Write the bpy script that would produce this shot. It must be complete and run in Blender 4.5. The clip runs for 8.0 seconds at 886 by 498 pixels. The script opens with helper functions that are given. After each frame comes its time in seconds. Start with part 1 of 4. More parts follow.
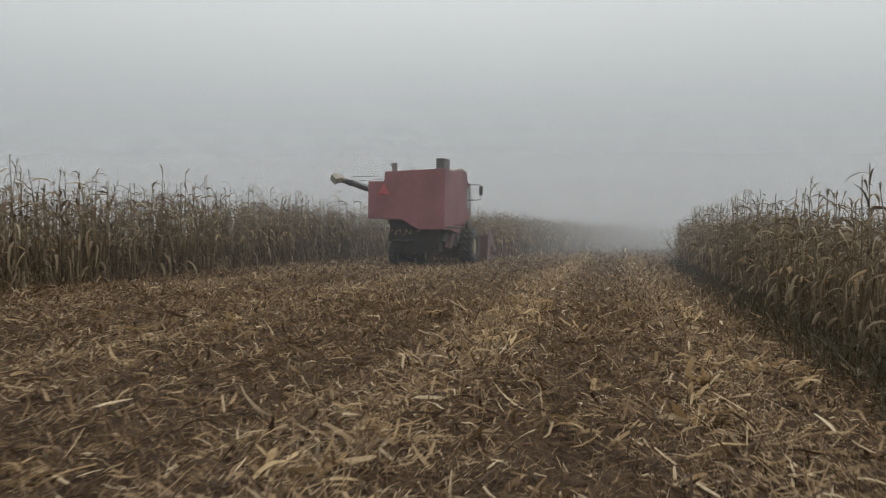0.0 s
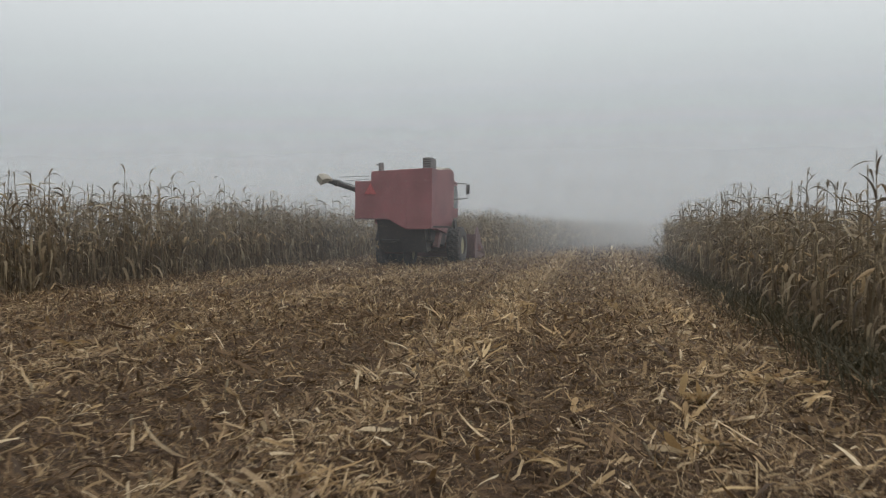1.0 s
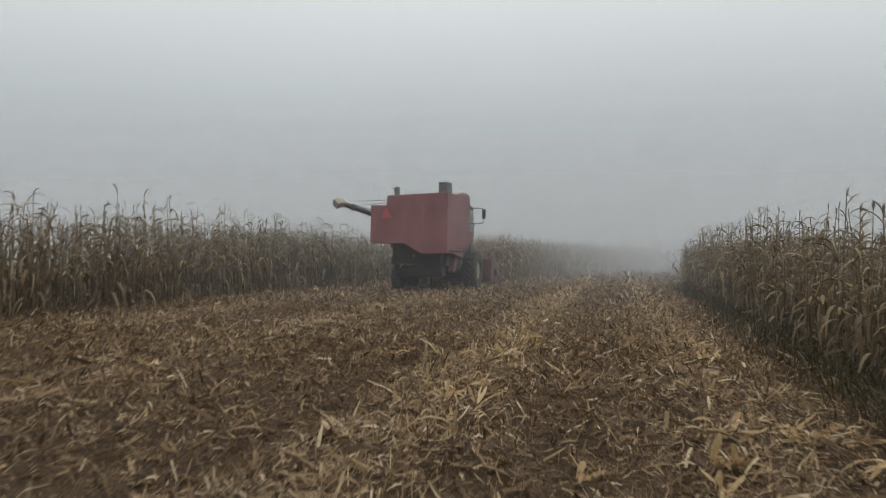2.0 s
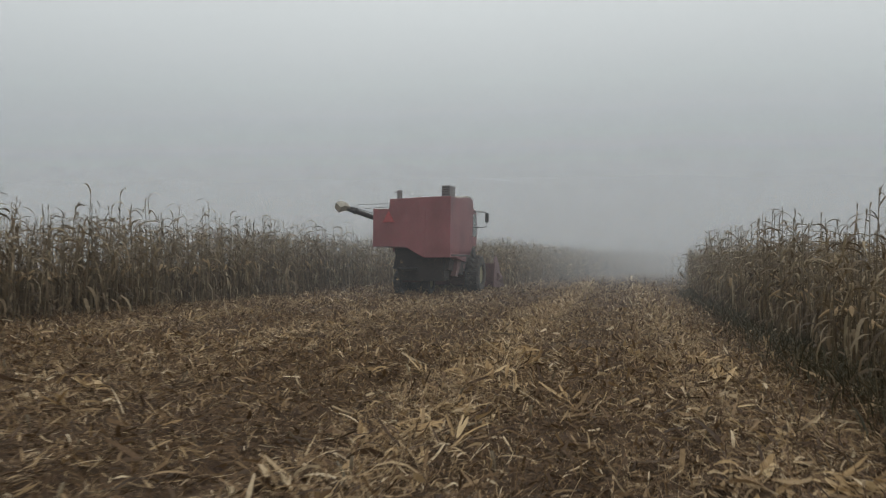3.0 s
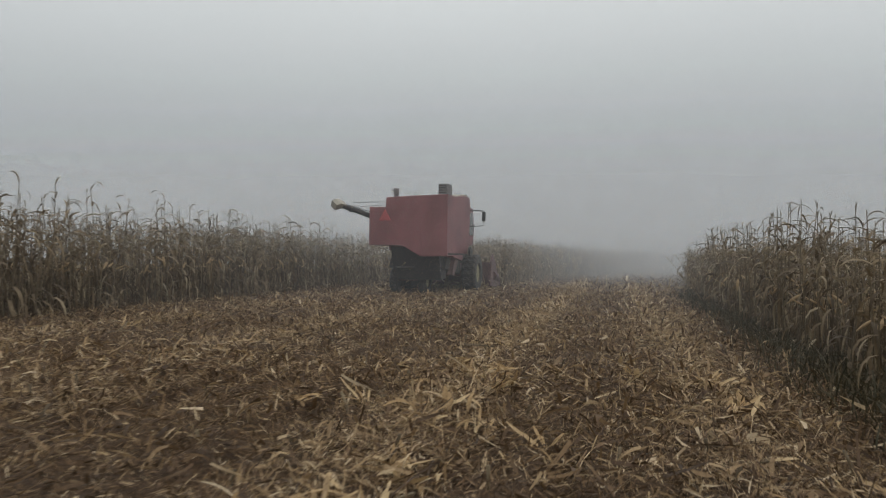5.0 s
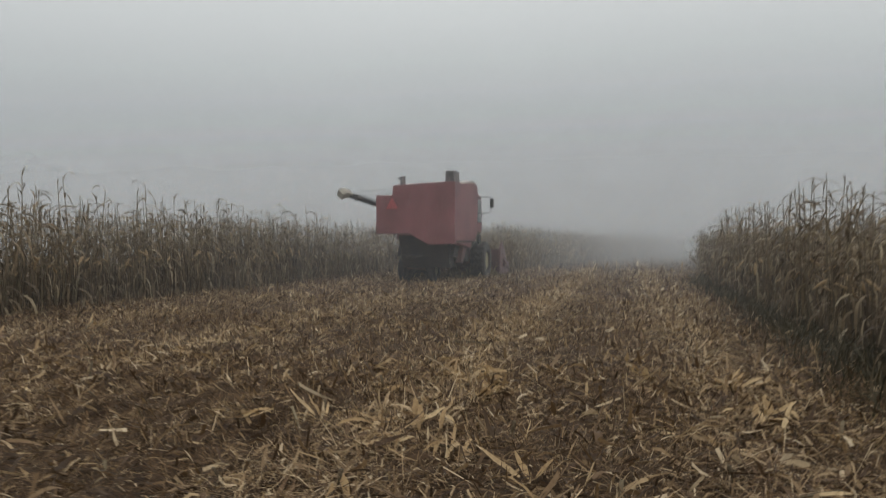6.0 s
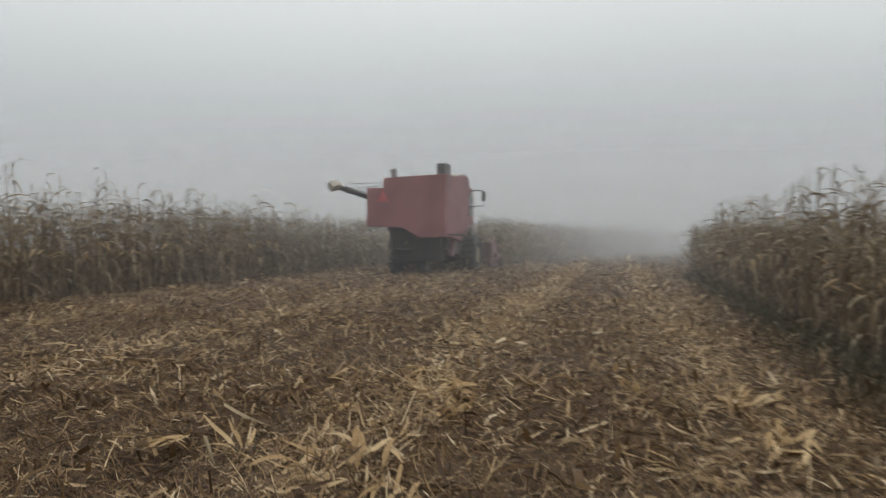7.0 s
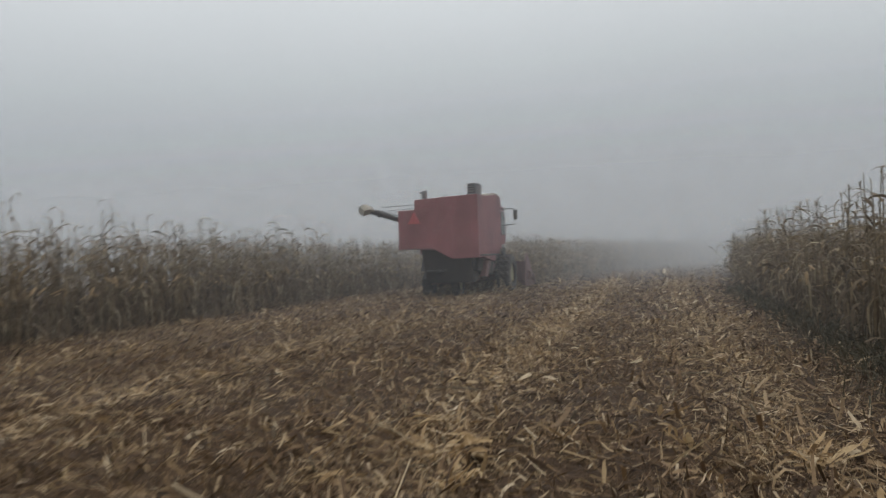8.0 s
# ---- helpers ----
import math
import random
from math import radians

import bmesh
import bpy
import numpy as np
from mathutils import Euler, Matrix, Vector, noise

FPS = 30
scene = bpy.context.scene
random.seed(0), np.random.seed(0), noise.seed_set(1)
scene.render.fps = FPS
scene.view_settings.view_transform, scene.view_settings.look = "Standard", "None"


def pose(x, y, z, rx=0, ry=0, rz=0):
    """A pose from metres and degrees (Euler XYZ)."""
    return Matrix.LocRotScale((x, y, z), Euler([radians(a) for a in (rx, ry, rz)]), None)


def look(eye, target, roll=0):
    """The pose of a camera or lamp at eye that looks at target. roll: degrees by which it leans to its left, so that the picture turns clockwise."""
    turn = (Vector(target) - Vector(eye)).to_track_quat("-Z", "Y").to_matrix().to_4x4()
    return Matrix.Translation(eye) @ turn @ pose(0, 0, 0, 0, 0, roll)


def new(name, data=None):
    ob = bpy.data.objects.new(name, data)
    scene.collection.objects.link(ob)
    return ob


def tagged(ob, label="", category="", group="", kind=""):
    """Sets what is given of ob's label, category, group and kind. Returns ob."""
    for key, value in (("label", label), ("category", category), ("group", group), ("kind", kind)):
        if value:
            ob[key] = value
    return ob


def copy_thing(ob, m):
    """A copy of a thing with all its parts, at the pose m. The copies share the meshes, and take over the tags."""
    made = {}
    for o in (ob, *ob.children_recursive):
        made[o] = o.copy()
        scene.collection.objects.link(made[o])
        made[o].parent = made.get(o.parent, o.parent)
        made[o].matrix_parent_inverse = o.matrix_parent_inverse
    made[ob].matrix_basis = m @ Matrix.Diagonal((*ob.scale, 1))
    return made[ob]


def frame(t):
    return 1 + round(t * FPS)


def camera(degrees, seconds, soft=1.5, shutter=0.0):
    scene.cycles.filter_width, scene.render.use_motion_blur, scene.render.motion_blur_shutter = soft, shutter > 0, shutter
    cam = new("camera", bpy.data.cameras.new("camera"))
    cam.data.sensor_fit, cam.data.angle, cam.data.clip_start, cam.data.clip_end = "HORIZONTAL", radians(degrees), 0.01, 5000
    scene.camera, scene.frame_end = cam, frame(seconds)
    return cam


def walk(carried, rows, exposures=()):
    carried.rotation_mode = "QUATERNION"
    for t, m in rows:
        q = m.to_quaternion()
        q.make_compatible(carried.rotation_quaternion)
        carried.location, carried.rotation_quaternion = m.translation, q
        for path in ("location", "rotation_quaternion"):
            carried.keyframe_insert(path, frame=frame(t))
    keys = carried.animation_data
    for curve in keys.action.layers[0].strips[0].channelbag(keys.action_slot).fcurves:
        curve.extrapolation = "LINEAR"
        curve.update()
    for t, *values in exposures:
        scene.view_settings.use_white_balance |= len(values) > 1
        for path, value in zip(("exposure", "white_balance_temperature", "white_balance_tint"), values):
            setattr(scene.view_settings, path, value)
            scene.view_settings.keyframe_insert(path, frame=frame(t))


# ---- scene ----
# ---- camera and its path ----
cam = camera(62.25, 8.0, soft=1.2, shutter=0.9)
# seconds, eye, heading to the left of +y, tilt up, roll (degrees)
PATH = [
    (0.0, (-0.000, -0.000, 1.458), 12.874, -1.590, 1.113),
    (0.1, (0.009, 0.093, 1.466), 13.017, -1.733, 1.104),
    (0.2, (0.018, 0.186, 1.474), 13.479, -2.113, 1.095),
    (0.3, (0.027, 0.280, 1.482), 13.712, -2.446, 1.087),
    (0.4, (0.036, 0.373, 1.490), 13.715, -2.731, 1.078),
    (0.5, (0.045, 0.466, 1.498), 13.581, -2.486, 1.070),
    (0.6, (0.045, 0.552, 1.491), 12.183, -1.227, 0.938),
    (0.7, (0.046, 0.637, 1.485), 11.462, -1.528, 0.807),
    (0.8, (0.046, 0.723, 1.479), 11.706, -1.428, 0.676),
    (0.9, (0.047, 0.808, 1.472), 11.721, -1.554, 0.544),
    (1.0, (0.047, 0.894, 1.466), 11.922, -1.651, 0.413),
    (1.1, (0.059, 0.994, 1.471), 11.807, -1.692, 0.673),
    (1.2, (0.070, 1.093, 1.476), 11.560, -0.701, 0.934),
    (1.3, (0.082, 1.193, 1.481), 11.637, -0.531, 1.194),
    (1.4, (0.094, 1.292, 1.485), 12.956, -0.566, 1.454),
    (1.5, (0.105, 1.392, 1.490), 13.655, -0.128, 1.715),
    (1.6, (0.100, 1.498, 1.488), 13.642, -0.272, 1.517),
    (1.7, (0.094, 1.605, 1.485), 13.738, -0.450, 1.319),
    (1.8, (0.089, 1.711, 1.483), 13.418, -0.714, 1.122),
    (1.9, (0.083, 1.817, 1.481), 13.102, -0.754, 0.924),
    (2.0, (0.078, 1.924, 1.478), 13.198, 0.242, 0.726),
    (2.1, (0.069, 2.027, 1.488), 12.913, 0.185, 0.295),
    (2.2, (0.060, 2.130, 1.497), 12.827, 0.810, -0.136),
    (3.3, (0.047, 3.309, 1.497), 13.133, 0.395, 1.426),
    (3.4, (0.035, 3.419, 1.490), 11.989, 1.210, 1.037),
    (3.5, (0.024, 3.530, 1.484), 11.928, 1.544, 0.649),
    (3.6, (0.018, 3.623, 1.483), 10.096, 1.725, 0.469),
    (3.7, (0.011, 3.716, 1.483), 10.006, 0.806, 0.289),
    (3.8, (0.005, 3.809, 1.482), 10.287, 0.436, 0.110),
    (3.9, (-0.001, 3.902, 1.481), 11.072, 0.434, -0.070),
    (4.0, (-0.007, 3.995, 1.481), 11.498, 0.713, -0.250),
    (4.1, (0.004, 4.079, 1.487), 11.691, 0.845, 0.051),
    (4.2, (0.015, 4.164, 1.492), 11.669, 0.612, 0.353),
    (4.3, (0.026, 4.248, 1.498), 12.384, 0.739, 0.654),
    (4.4, (0.037, 4.333, 1.504), 13.240, 0.950, 0.956),
    (4.5, (0.047, 4.417, 1.509), 13.341, 0.997, 1.257),
    (4.6, (0.046, 4.501, 1.506), 13.288, 0.820, 1.244),
    (4.7, (0.045, 4.585, 1.503), 13.102, 0.444, 1.230),
    (5.8, (0.131, 5.820, 1.489), 13.094, 0.380, 0.847),
    (5.9, (0.136, 5.917, 1.490), 13.594, 0.200, 0.449),
    (6.0, (0.140, 6.013, 1.490), 13.807, -0.549, 0.051),
    (6.1, (0.144, 6.130, 1.490), 14.055, -0.825, 0.120),
    (6.2, (0.147, 6.247, 1.490), 13.918, -0.994, 0.190),
    (6.3, (0.151, 6.364, 1.490), 12.953, -1.066, 0.260),
    (6.4, (0.154, 6.480, 1.490), 12.769, -1.233, 0.330),
    (6.5, (0.158, 6.597, 1.490), 12.871, -1.509, 0.400),
    (6.6, (0.158, 6.691, 1.491), 11.892, -1.573, 0.386),
    (6.7, (0.159, 6.786, 1.492), 11.885, -1.754, 0.371),
    (6.8, (0.159, 6.880, 1.492), 12.201, -1.937, 0.357),
    (6.9, (0.159, 6.974, 1.493), 12.472, -1.894, 0.343),
    (7.0, (0.160, 7.068, 1.494), 13.152, -1.061, 0.328),
    (7.1, (0.172, 7.164, 1.502), 13.888, -2.093, 0.401),
    (7.2, (0.185, 7.261, 1.509), 13.469, -2.553, 0.473),
    (7.3, (0.198, 7.357, 1.517), 13.787, -2.655, 0.546),
    (7.4, (0.210, 7.454, 1.525), 13.738, -2.755, 0.619),
    (7.5, (0.223, 7.550, 1.532), 14.031, -2.766, 0.691),
    (7.6, (0.206, 7.671, 1.535), 14.230, -2.200, 0.188),
    (7.8, (0.171, 7.913, 1.540), 14.575, 0.364, -0.818),
    (7.9, (0.153, 8.033, 1.543), 15.921, 0.296, -1.321),
    (8.0, (0.136, 8.154, 1.545), 15.662, 0.470, -1.824),
]


def eye_pose(eye, yaw, tilt, roll):
    a, b = radians(yaw), radians(tilt)
    way = Vector((-math.sin(a) * math.cos(b), math.cos(a) * math.cos(b), math.sin(b)))
    return look(eye, Vector(eye) + way, roll)


EXPOSURES = [(0.0, 0.12, 6480, 10), (0.5, 0.27, 6500, 10), (1.0, 0.24, 6400, 10), (1.5, 0.17, 6400, 10), (2.0, 0.12, 6400, 9), (3.5, -0.04, 6380, 9), (4.5, -0.02, 6420, 10), (6.0, -0.01, 6480, 10), (6.2, 0.09, 6500, 10), (6.5, 0.08, 6520, 10), (7.0, 0.25, 6500, 10), (7.5, 0.26, 6480, 10), (8.0, 0.02, 6300, 11)]
walk(cam, [(t, eye_pose(e, a, b, r)) for t, e, a, b, r in PATH], EXPOSURES)

# ---- sky and sun behind thick fog ----
world = bpy.data.worlds.new("overcast_sky")
scene.world = world
world.use_nodes = True
wt = world.node_tree
wt.nodes.clear()
w_out = wt.nodes.new("ShaderNodeOutputWorld")
w_bg = wt.nodes.new("ShaderNodeBackground")
w_co = wt.nodes.new("ShaderNodeTexCoord")
w_sep = wt.nodes.new("ShaderNodeSeparateXYZ")
w_ramp = wt.nodes.new("ShaderNodeValToRGB")
w_noise = wt.nodes.new("ShaderNodeTexNoise")
w_mix = wt.nodes.new("ShaderNodeMix")
w_noise.inputs["Scale"].default_value = 2.2
w_noise.inputs["Detail"].default_value = 3
w_mix.data_type = "RGBA"
w_mix.blend_type = "MULTIPLY"
w_mix.inputs[0].default_value = 0.10
els = w_ramp.color_ramp.elements
els[0].position, els[0].color = 0.0, (0.285, 0.308, 0.322, 1)
els[1].position, els[1].color = 1.0, (1.05, 1.07, 1.07, 1)
for at, col in ((0.06, (0.345, 0.372, 0.388, 1)), (0.17, (0.475, 0.505, 0.515, 1)), (0.33, (0.70, 0.73, 0.73, 1))):
    e = els.new(at)
    e.color = col
wt.links.new(w_co.outputs["Generated"], w_sep.inputs[0])
wt.links.new(w_sep.outputs["Z"], w_ramp.inputs[0])
wt.links.new(w_co.outputs["Generated"], w_noise.inputs["Vector"])
wt.links.new(w_ramp.outputs[0], w_mix.inputs[6])
wt.links.new(w_noise.outputs["Fac"], w_mix.inputs[7])
wt.links.new(w_mix.outputs[2], w_bg.inputs["Color"])
wt.links.new(w_bg.outputs[0], w_out.inputs[0])
w_bg.inputs["Strength"].default_value = 1.0
scene.cycles.transparent_max_bounces = 24      # the fog hangs in many thin veils

sun = new("sun", bpy.data.lights.new("sun", "SUN"))
sun.data.energy, sun.data.angle, sun.data.color = 0.95, radians(100), (1.0, 0.98, 0.96)
sun.matrix_world = look((10, -11, 15), (0, 0, 0))


# ---- materials ----
def material(name):
    m = bpy.data.materials.new(name)
    m.use_nodes = True
    nt = m.node_tree
    return m, nt, nt.nodes["Principled BSDF"]


def ramp_node(nt, stops):
    r = nt.nodes.new("ShaderNodeValToRGB")
    e = r.color_ramp.elements
    e[0].position, e[0].color = stops[0][0], (*stops[0][1], 1)
    e[1].position, e[1].color = stops[-1][0], (*stops[-1][1], 1)
    for p, c in stops[1:-1]:
        x = e.new(p)
        x.color = (*c, 1)
    return r


def noise_node(nt, scale, detail=4, rough=0.6, coords="Object", stretch=None):
    co = nt.nodes.new("ShaderNodeTexCoord")
    n = nt.nodes.new("ShaderNodeTexNoise")
    n.inputs["Scale"].default_value, n.inputs["Detail"].default_value, n.inputs["Roughness"].default_value = scale, detail, rough
    if stretch:
        mp = nt.nodes.new("ShaderNodeMapping")
        mp.inputs["Scale"].default_value = stretch
        nt.links.new(co.outputs[coords], mp.inputs[0])
        nt.links.new(mp.outputs[0], n.inputs["Vector"])
    else:
        nt.links.new(co.outputs[coords], n.inputs["Vector"])
    return n


def mixed(nt, kind, fac, a, b):
    m = nt.nodes.new("ShaderNodeMix")
    m.data_type, m.blend_type = "RGBA", kind
    if isinstance(fac, float):
        m.inputs[0].default_value = fac
    else:
        nt.links.new(fac, m.inputs[0])
    for sock, v in ((m.inputs[6], a), (m.inputs[7], b)):
        if isinstance(v, tuple):
            sock.default_value = (*v, 1)
        else:
            nt.links.new(v, sock)
    return m.outputs[2]


def hazed(bsdf, amount):
    """A pale sheen that lifts dark tones, standing in for fog haze."""
    bsdf.inputs["Sheen Weight"].default_value = amount
    bsdf.inputs["Sheen Roughness"].default_value = 0.7
    bsdf.inputs["Sheen Tint"].default_value = (0.93, 0.95, 0.97, 1)


def bumped(nt, bsdf, height, strength, distance):
    b = nt.nodes.new("ShaderNodeBump")
    b.inputs["Strength"].default_value, b.inputs["Distance"].default_value = strength, distance
    nt.links.new(height, b.inputs["Height"])
    nt.links.new(b.outputs[0], bsdf.inputs["Normal"])


def dry_leaf(name, stops, rough=0.75, by="island", grain=40.0, through_light=0.25, haze=0.0):
    """Dry plant matter: the tint varies from piece to piece, with a fibre grain and blotches."""
    m, nt, bsdf = material(name)
    r = ramp_node(nt, stops)
    if by == "island":
        g = nt.nodes.new("ShaderNodeNewGeometry")
        nt.links.new(g.outputs["Random Per Island"], r.inputs[0])
    else:
        g = nt.nodes.new("ShaderNodeObjectInfo")
        nt.links.new(g.outputs["Random"], r.inputs[0])
    n = noise_node(nt, grain, 3)
    big = noise_node(nt, 2.3, 4)
    sh = ramp_node(nt, [(0.3, (0.55, 0.5, 0.44)), (0.75, (1, 1, 1))])
    nt.links.new(n.outputs["Fac"], sh.inputs[0])
    sb = ramp_node(nt, [(0.3, (0.7, 0.66, 0.6)), (0.7, (1.1, 1.08, 1.0))])
    nt.links.new(big.outputs["Fac"], sb.inputs[0])
    col = mixed(nt, "MULTIPLY", 0.7, r.outputs[0], sh.outputs[0])
    col = mixed(nt, "MULTIPLY", 0.7, col, sb.outputs[0])
    nt.links.new(col, bsdf.inputs["Base Color"])
    bsdf.inputs["Roughness"].default_value = rough
    hazed(bsdf, haze)
    bumped(nt, bsdf, n.outputs["Fac"], 0.4, 0.004)
    if through_light:
        tr = nt.nodes.new("ShaderNodeBsdfTranslucent")
        nt.links.new(col, tr.inputs["Color"])
        mx = nt.nodes.new("ShaderNodeMixShader")
        mx.inputs[0].default_value = through_light
        nt.links.new(bsdf.outputs[0], mx.inputs[1])
        nt.links.new(tr.outputs[0], mx.inputs[2])
        nt.links.new(mx.outputs[0], nt.nodes["Material Output"].inputs["Surface"])
    return m


BROWN, TAN, STRAW, PALE = (0.085, 0.050, 0.026), (0.239, 0.150, 0.079), (0.498, 0.356, 0.198), (0.784, 0.639, 0.431)
M_LITTER = dry_leaf("chopped_residue", [(0.0, (0.061, 0.036, 0.018)), (0.42, (0.106, 0.063, 0.034)), (0.74, (0.217, 0.137, 0.074)), (0.92, (0.477, 0.351, 0.207)), (1.0, (0.784, 0.648, 0.458))])
# Browner residue between the swaths, darkened further in place of lens vignetting.
M_LITTER_DARK = dry_leaf("brown_vignetted_residue", [(0.0, (0.061, 0.037, 0.018)), (0.5, (0.125, 0.074, 0.035)), (0.82, (0.217, 0.136, 0.065)), (0.95, (0.403, 0.282, 0.150)), (1.0, (0.594, 0.450, 0.264))])
M_THREAD = dry_leaf("dry_straw_thread", [(0.0, BROWN), (0.5, TAN), (0.8, STRAW), (1.0, PALE)], through_light=0.1)
M_HUSK = dry_leaf("dry_husk", [(0.0, (0.265, 0.173, 0.095)), (0.5, (0.466, 0.332, 0.185)), (0.85, (0.657, 0.520, 0.339)), (1.0, (0.820, 0.693, 0.502))], through_light=0.3)
M_HUSK_ONE = dry_leaf("dry_husk_single", [(0.0, (0.382, 0.257, 0.128)), (0.5, (0.572, 0.411, 0.220)), (1.0, (0.763, 0.594, 0.361))], by="object", through_light=0.3)
M_LEAF = dry_leaf("dry_corn_leaf", [(0.0, (0.095, 0.067, 0.039)), (0.4, (0.170, 0.123, 0.072)), (0.8, (0.285, 0.215, 0.130)), (1.0, (0.52, 0.44, 0.31))], grain=25.0, through_light=0.38, haze=0.04)
M_LEAF_ONE = dry_leaf("dry_corn_leaf_single", [(0.0, (0.095, 0.067, 0.039)), (0.4, (0.170, 0.123, 0.072)), (0.8, (0.285, 0.215, 0.130)), (1.0, (0.52, 0.44, 0.31))], by="object", grain=25.0, through_light=0.38, haze=0.04)
M_STALK = dry_leaf("dry_corn_stalk", [(0.0, (0.11, 0.083, 0.049)), (0.7, (0.17, 0.132, 0.08)), (1.0, (0.30, 0.245, 0.155))], grain=30.0, through_light=0.0)
M_WEED = dry_leaf("field_weed", [(0.0, (0.05, 0.046, 0.024)), (0.6, (0.085, 0.072, 0.038)), (1.0, (0.17, 0.13, 0.075))])


def soil_material():
    """Dark soil under a mat of fine straw that lies in all directions."""
    m, nt, bsdf = material("dark_soil_with_fine_chaff")
    a, b = noise_node(nt, 1.1, 5), noise_node(nt, 60, 4, 0.7)
    fibres = None
    for turn, scale in ((10, 1.0), (75, 1.25), (130, 0.85), (165, 1.1)):
        n = noise_node(nt, 9.0 * scale, 3, 0.55, stretch=(1.0, 9.0, 1.0))
        n.inputs["Vector"].links[0].from_node.inputs["Rotation"].default_value = (0, 0, radians(turn))
        if fibres is None:
            fibres = n.outputs["Fac"]
        else:
            top = nt.nodes.new("ShaderNodeMath")
            top.operation = "MAXIMUM"
            nt.links.new(fibres, top.inputs[0])
            nt.links.new(n.outputs["Fac"], top.inputs[1])
            fibres = top.outputs[0]
    r = ramp_node(nt, [(0.49, (0.042, 0.025, 0.012)), (0.585, (0.104, 0.061, 0.032)), (0.675, (0.223, 0.141, 0.074)), (0.78, (0.445, 0.317, 0.176))])
    nt.links.new(fibres, r.inputs[0])
    r2 = ramp_node(nt, [(0.35, (0.65, 0.6, 0.55)), (0.65, (1.1, 1.08, 1.0))])
    nt.links.new(a.outputs["Fac"], r2.inputs[0])
    r3 = ramp_node(nt, [(0.35, (0.6, 0.58, 0.55)), (0.65, (1.15, 1.12, 1.1))])
    nt.links.new(b.outputs["Fac"], r3.inputs[0])
    col = mixed(nt, "MULTIPLY", 1.0, r.outputs[0], r2.outputs[0])
    col = mixed(nt, "MULTIPLY", 0.8, col, r3.outputs[0])
    nt.links.new(col, bsdf.inputs["Base Color"])
    bsdf.inputs["Roughness"].default_value = 0.95
    bumped(nt, bsdf, fibres, 1.0, 0.06)
    return m


def paint_material(name, base, dull, rough=0.55, dirt=(0.16, 0.12, 0.09)):
    """Old machine paint: faded patches, dust and fine scratches."""
    m, nt, bsdf = material(name)
    a, b = noise_node(nt, 1.3, 5, 0.6), noise_node(nt, 9, 6, 0.7)
    streak = noise_node(nt, 3.0, 4, 0.6, stretch=(0.8, 0.8, 0.25))
    col = mixed(nt, "MIX", a.outputs["Fac"], base, dull)
    k = ramp_node(nt, [(0.48, (0, 0, 0)), (0.78, (0.8, 0.8, 0.8))])
    nt.links.new(b.outputs["Fac"], k.inputs[0])
    col = mixed(nt, "MIX", k.outputs[0], col, dirt)
    soot = noise_node(nt, 0.75, 3, 0.5)
    g = ramp_node(nt, [(0.46, (0, 0, 0)), (0.70, (0.62, 0.62, 0.62))])
    nt.links.new(soot.outputs["Fac"], g.inputs[0])
    col = mixed(nt, "MIX", g.outputs[0], col, tuple(0.42 * c for c in base))
    s = ramp_node(nt, [(0.3, (0.84, 0.82, 0.80)), (0.7, (1.06, 1.05, 1.05))])
    nt.links.new(streak.outputs["Fac"], s.inputs[0])
    col = mixed(nt, "MULTIPLY", 0.8, col, s.outputs[0])
    nt.links.new(col, bsdf.inputs["Base Color"])
    bsdf.inputs["Roughness"].default_value = rough
    # Slight sheen over the paint in place of haze.
    hazed(bsdf, 0.06)
    bumped(nt, bsdf, b.outputs["Fac"], 0.08, 0.01)
    return m


M_SOIL = soil_material()
M_RED = paint_material("faded_red_paint", (0.205, 0.050, 0.056), (0.175, 0.064, 0.066), dirt=(0.15, 0.10, 0.088))
# Darker copy of the red, with shade put into its colour.
M_RED_SHADED = paint_material("shaded_red_frame_paint", (0.12, 0.048, 0.046), (0.10, 0.056, 0.052), 0.7, (0.12, 0.088, 0.07))
M_DARK = paint_material("dark_machine_steel", (0.026, 0.022, 0.021), (0.036, 0.030, 0.028), 0.85, (0.060, 0.046, 0.036))
M_GREY = paint_material("grey_intake_metal", (0.14, 0.135, 0.135), (0.11, 0.105, 0.105), 0.7)
M_CREAM = paint_material("cream_spout_rubber", (0.42, 0.39, 0.31), (0.34, 0.31, 0.25), 0.7)
M_RIM = paint_material("pale_wheel_rim", (0.27, 0.24, 0.12), (0.19, 0.17, 0.09), 0.6)
M_RUBBER = paint_material("black_tyre_rubber", (0.025, 0.023, 0.021), (0.036, 0.032, 0.028), 0.9, (0.075, 0.057, 0.042))
M_SIGN = paint_material("faded_orange_red_sign", (0.44, 0.068, 0.07), (0.36, 0.072, 0.072), 0.5, (0.25, 0.09, 0.085))
M_SIGN_EDGE = paint_material("dark_red_reflective_border", (0.42, 0.03, 0.03), (0.36, 0.04, 0.04), 0.4)


def glass_material():
    m, nt, bsdf = material("cab_glass")
    bsdf.inputs["Base Color"].default_value = (0.05, 0.055, 0.055, 1)
    bsdf.inputs["Roughness"].default_value = 0.08
    return m


M_GLASS = glass_material()


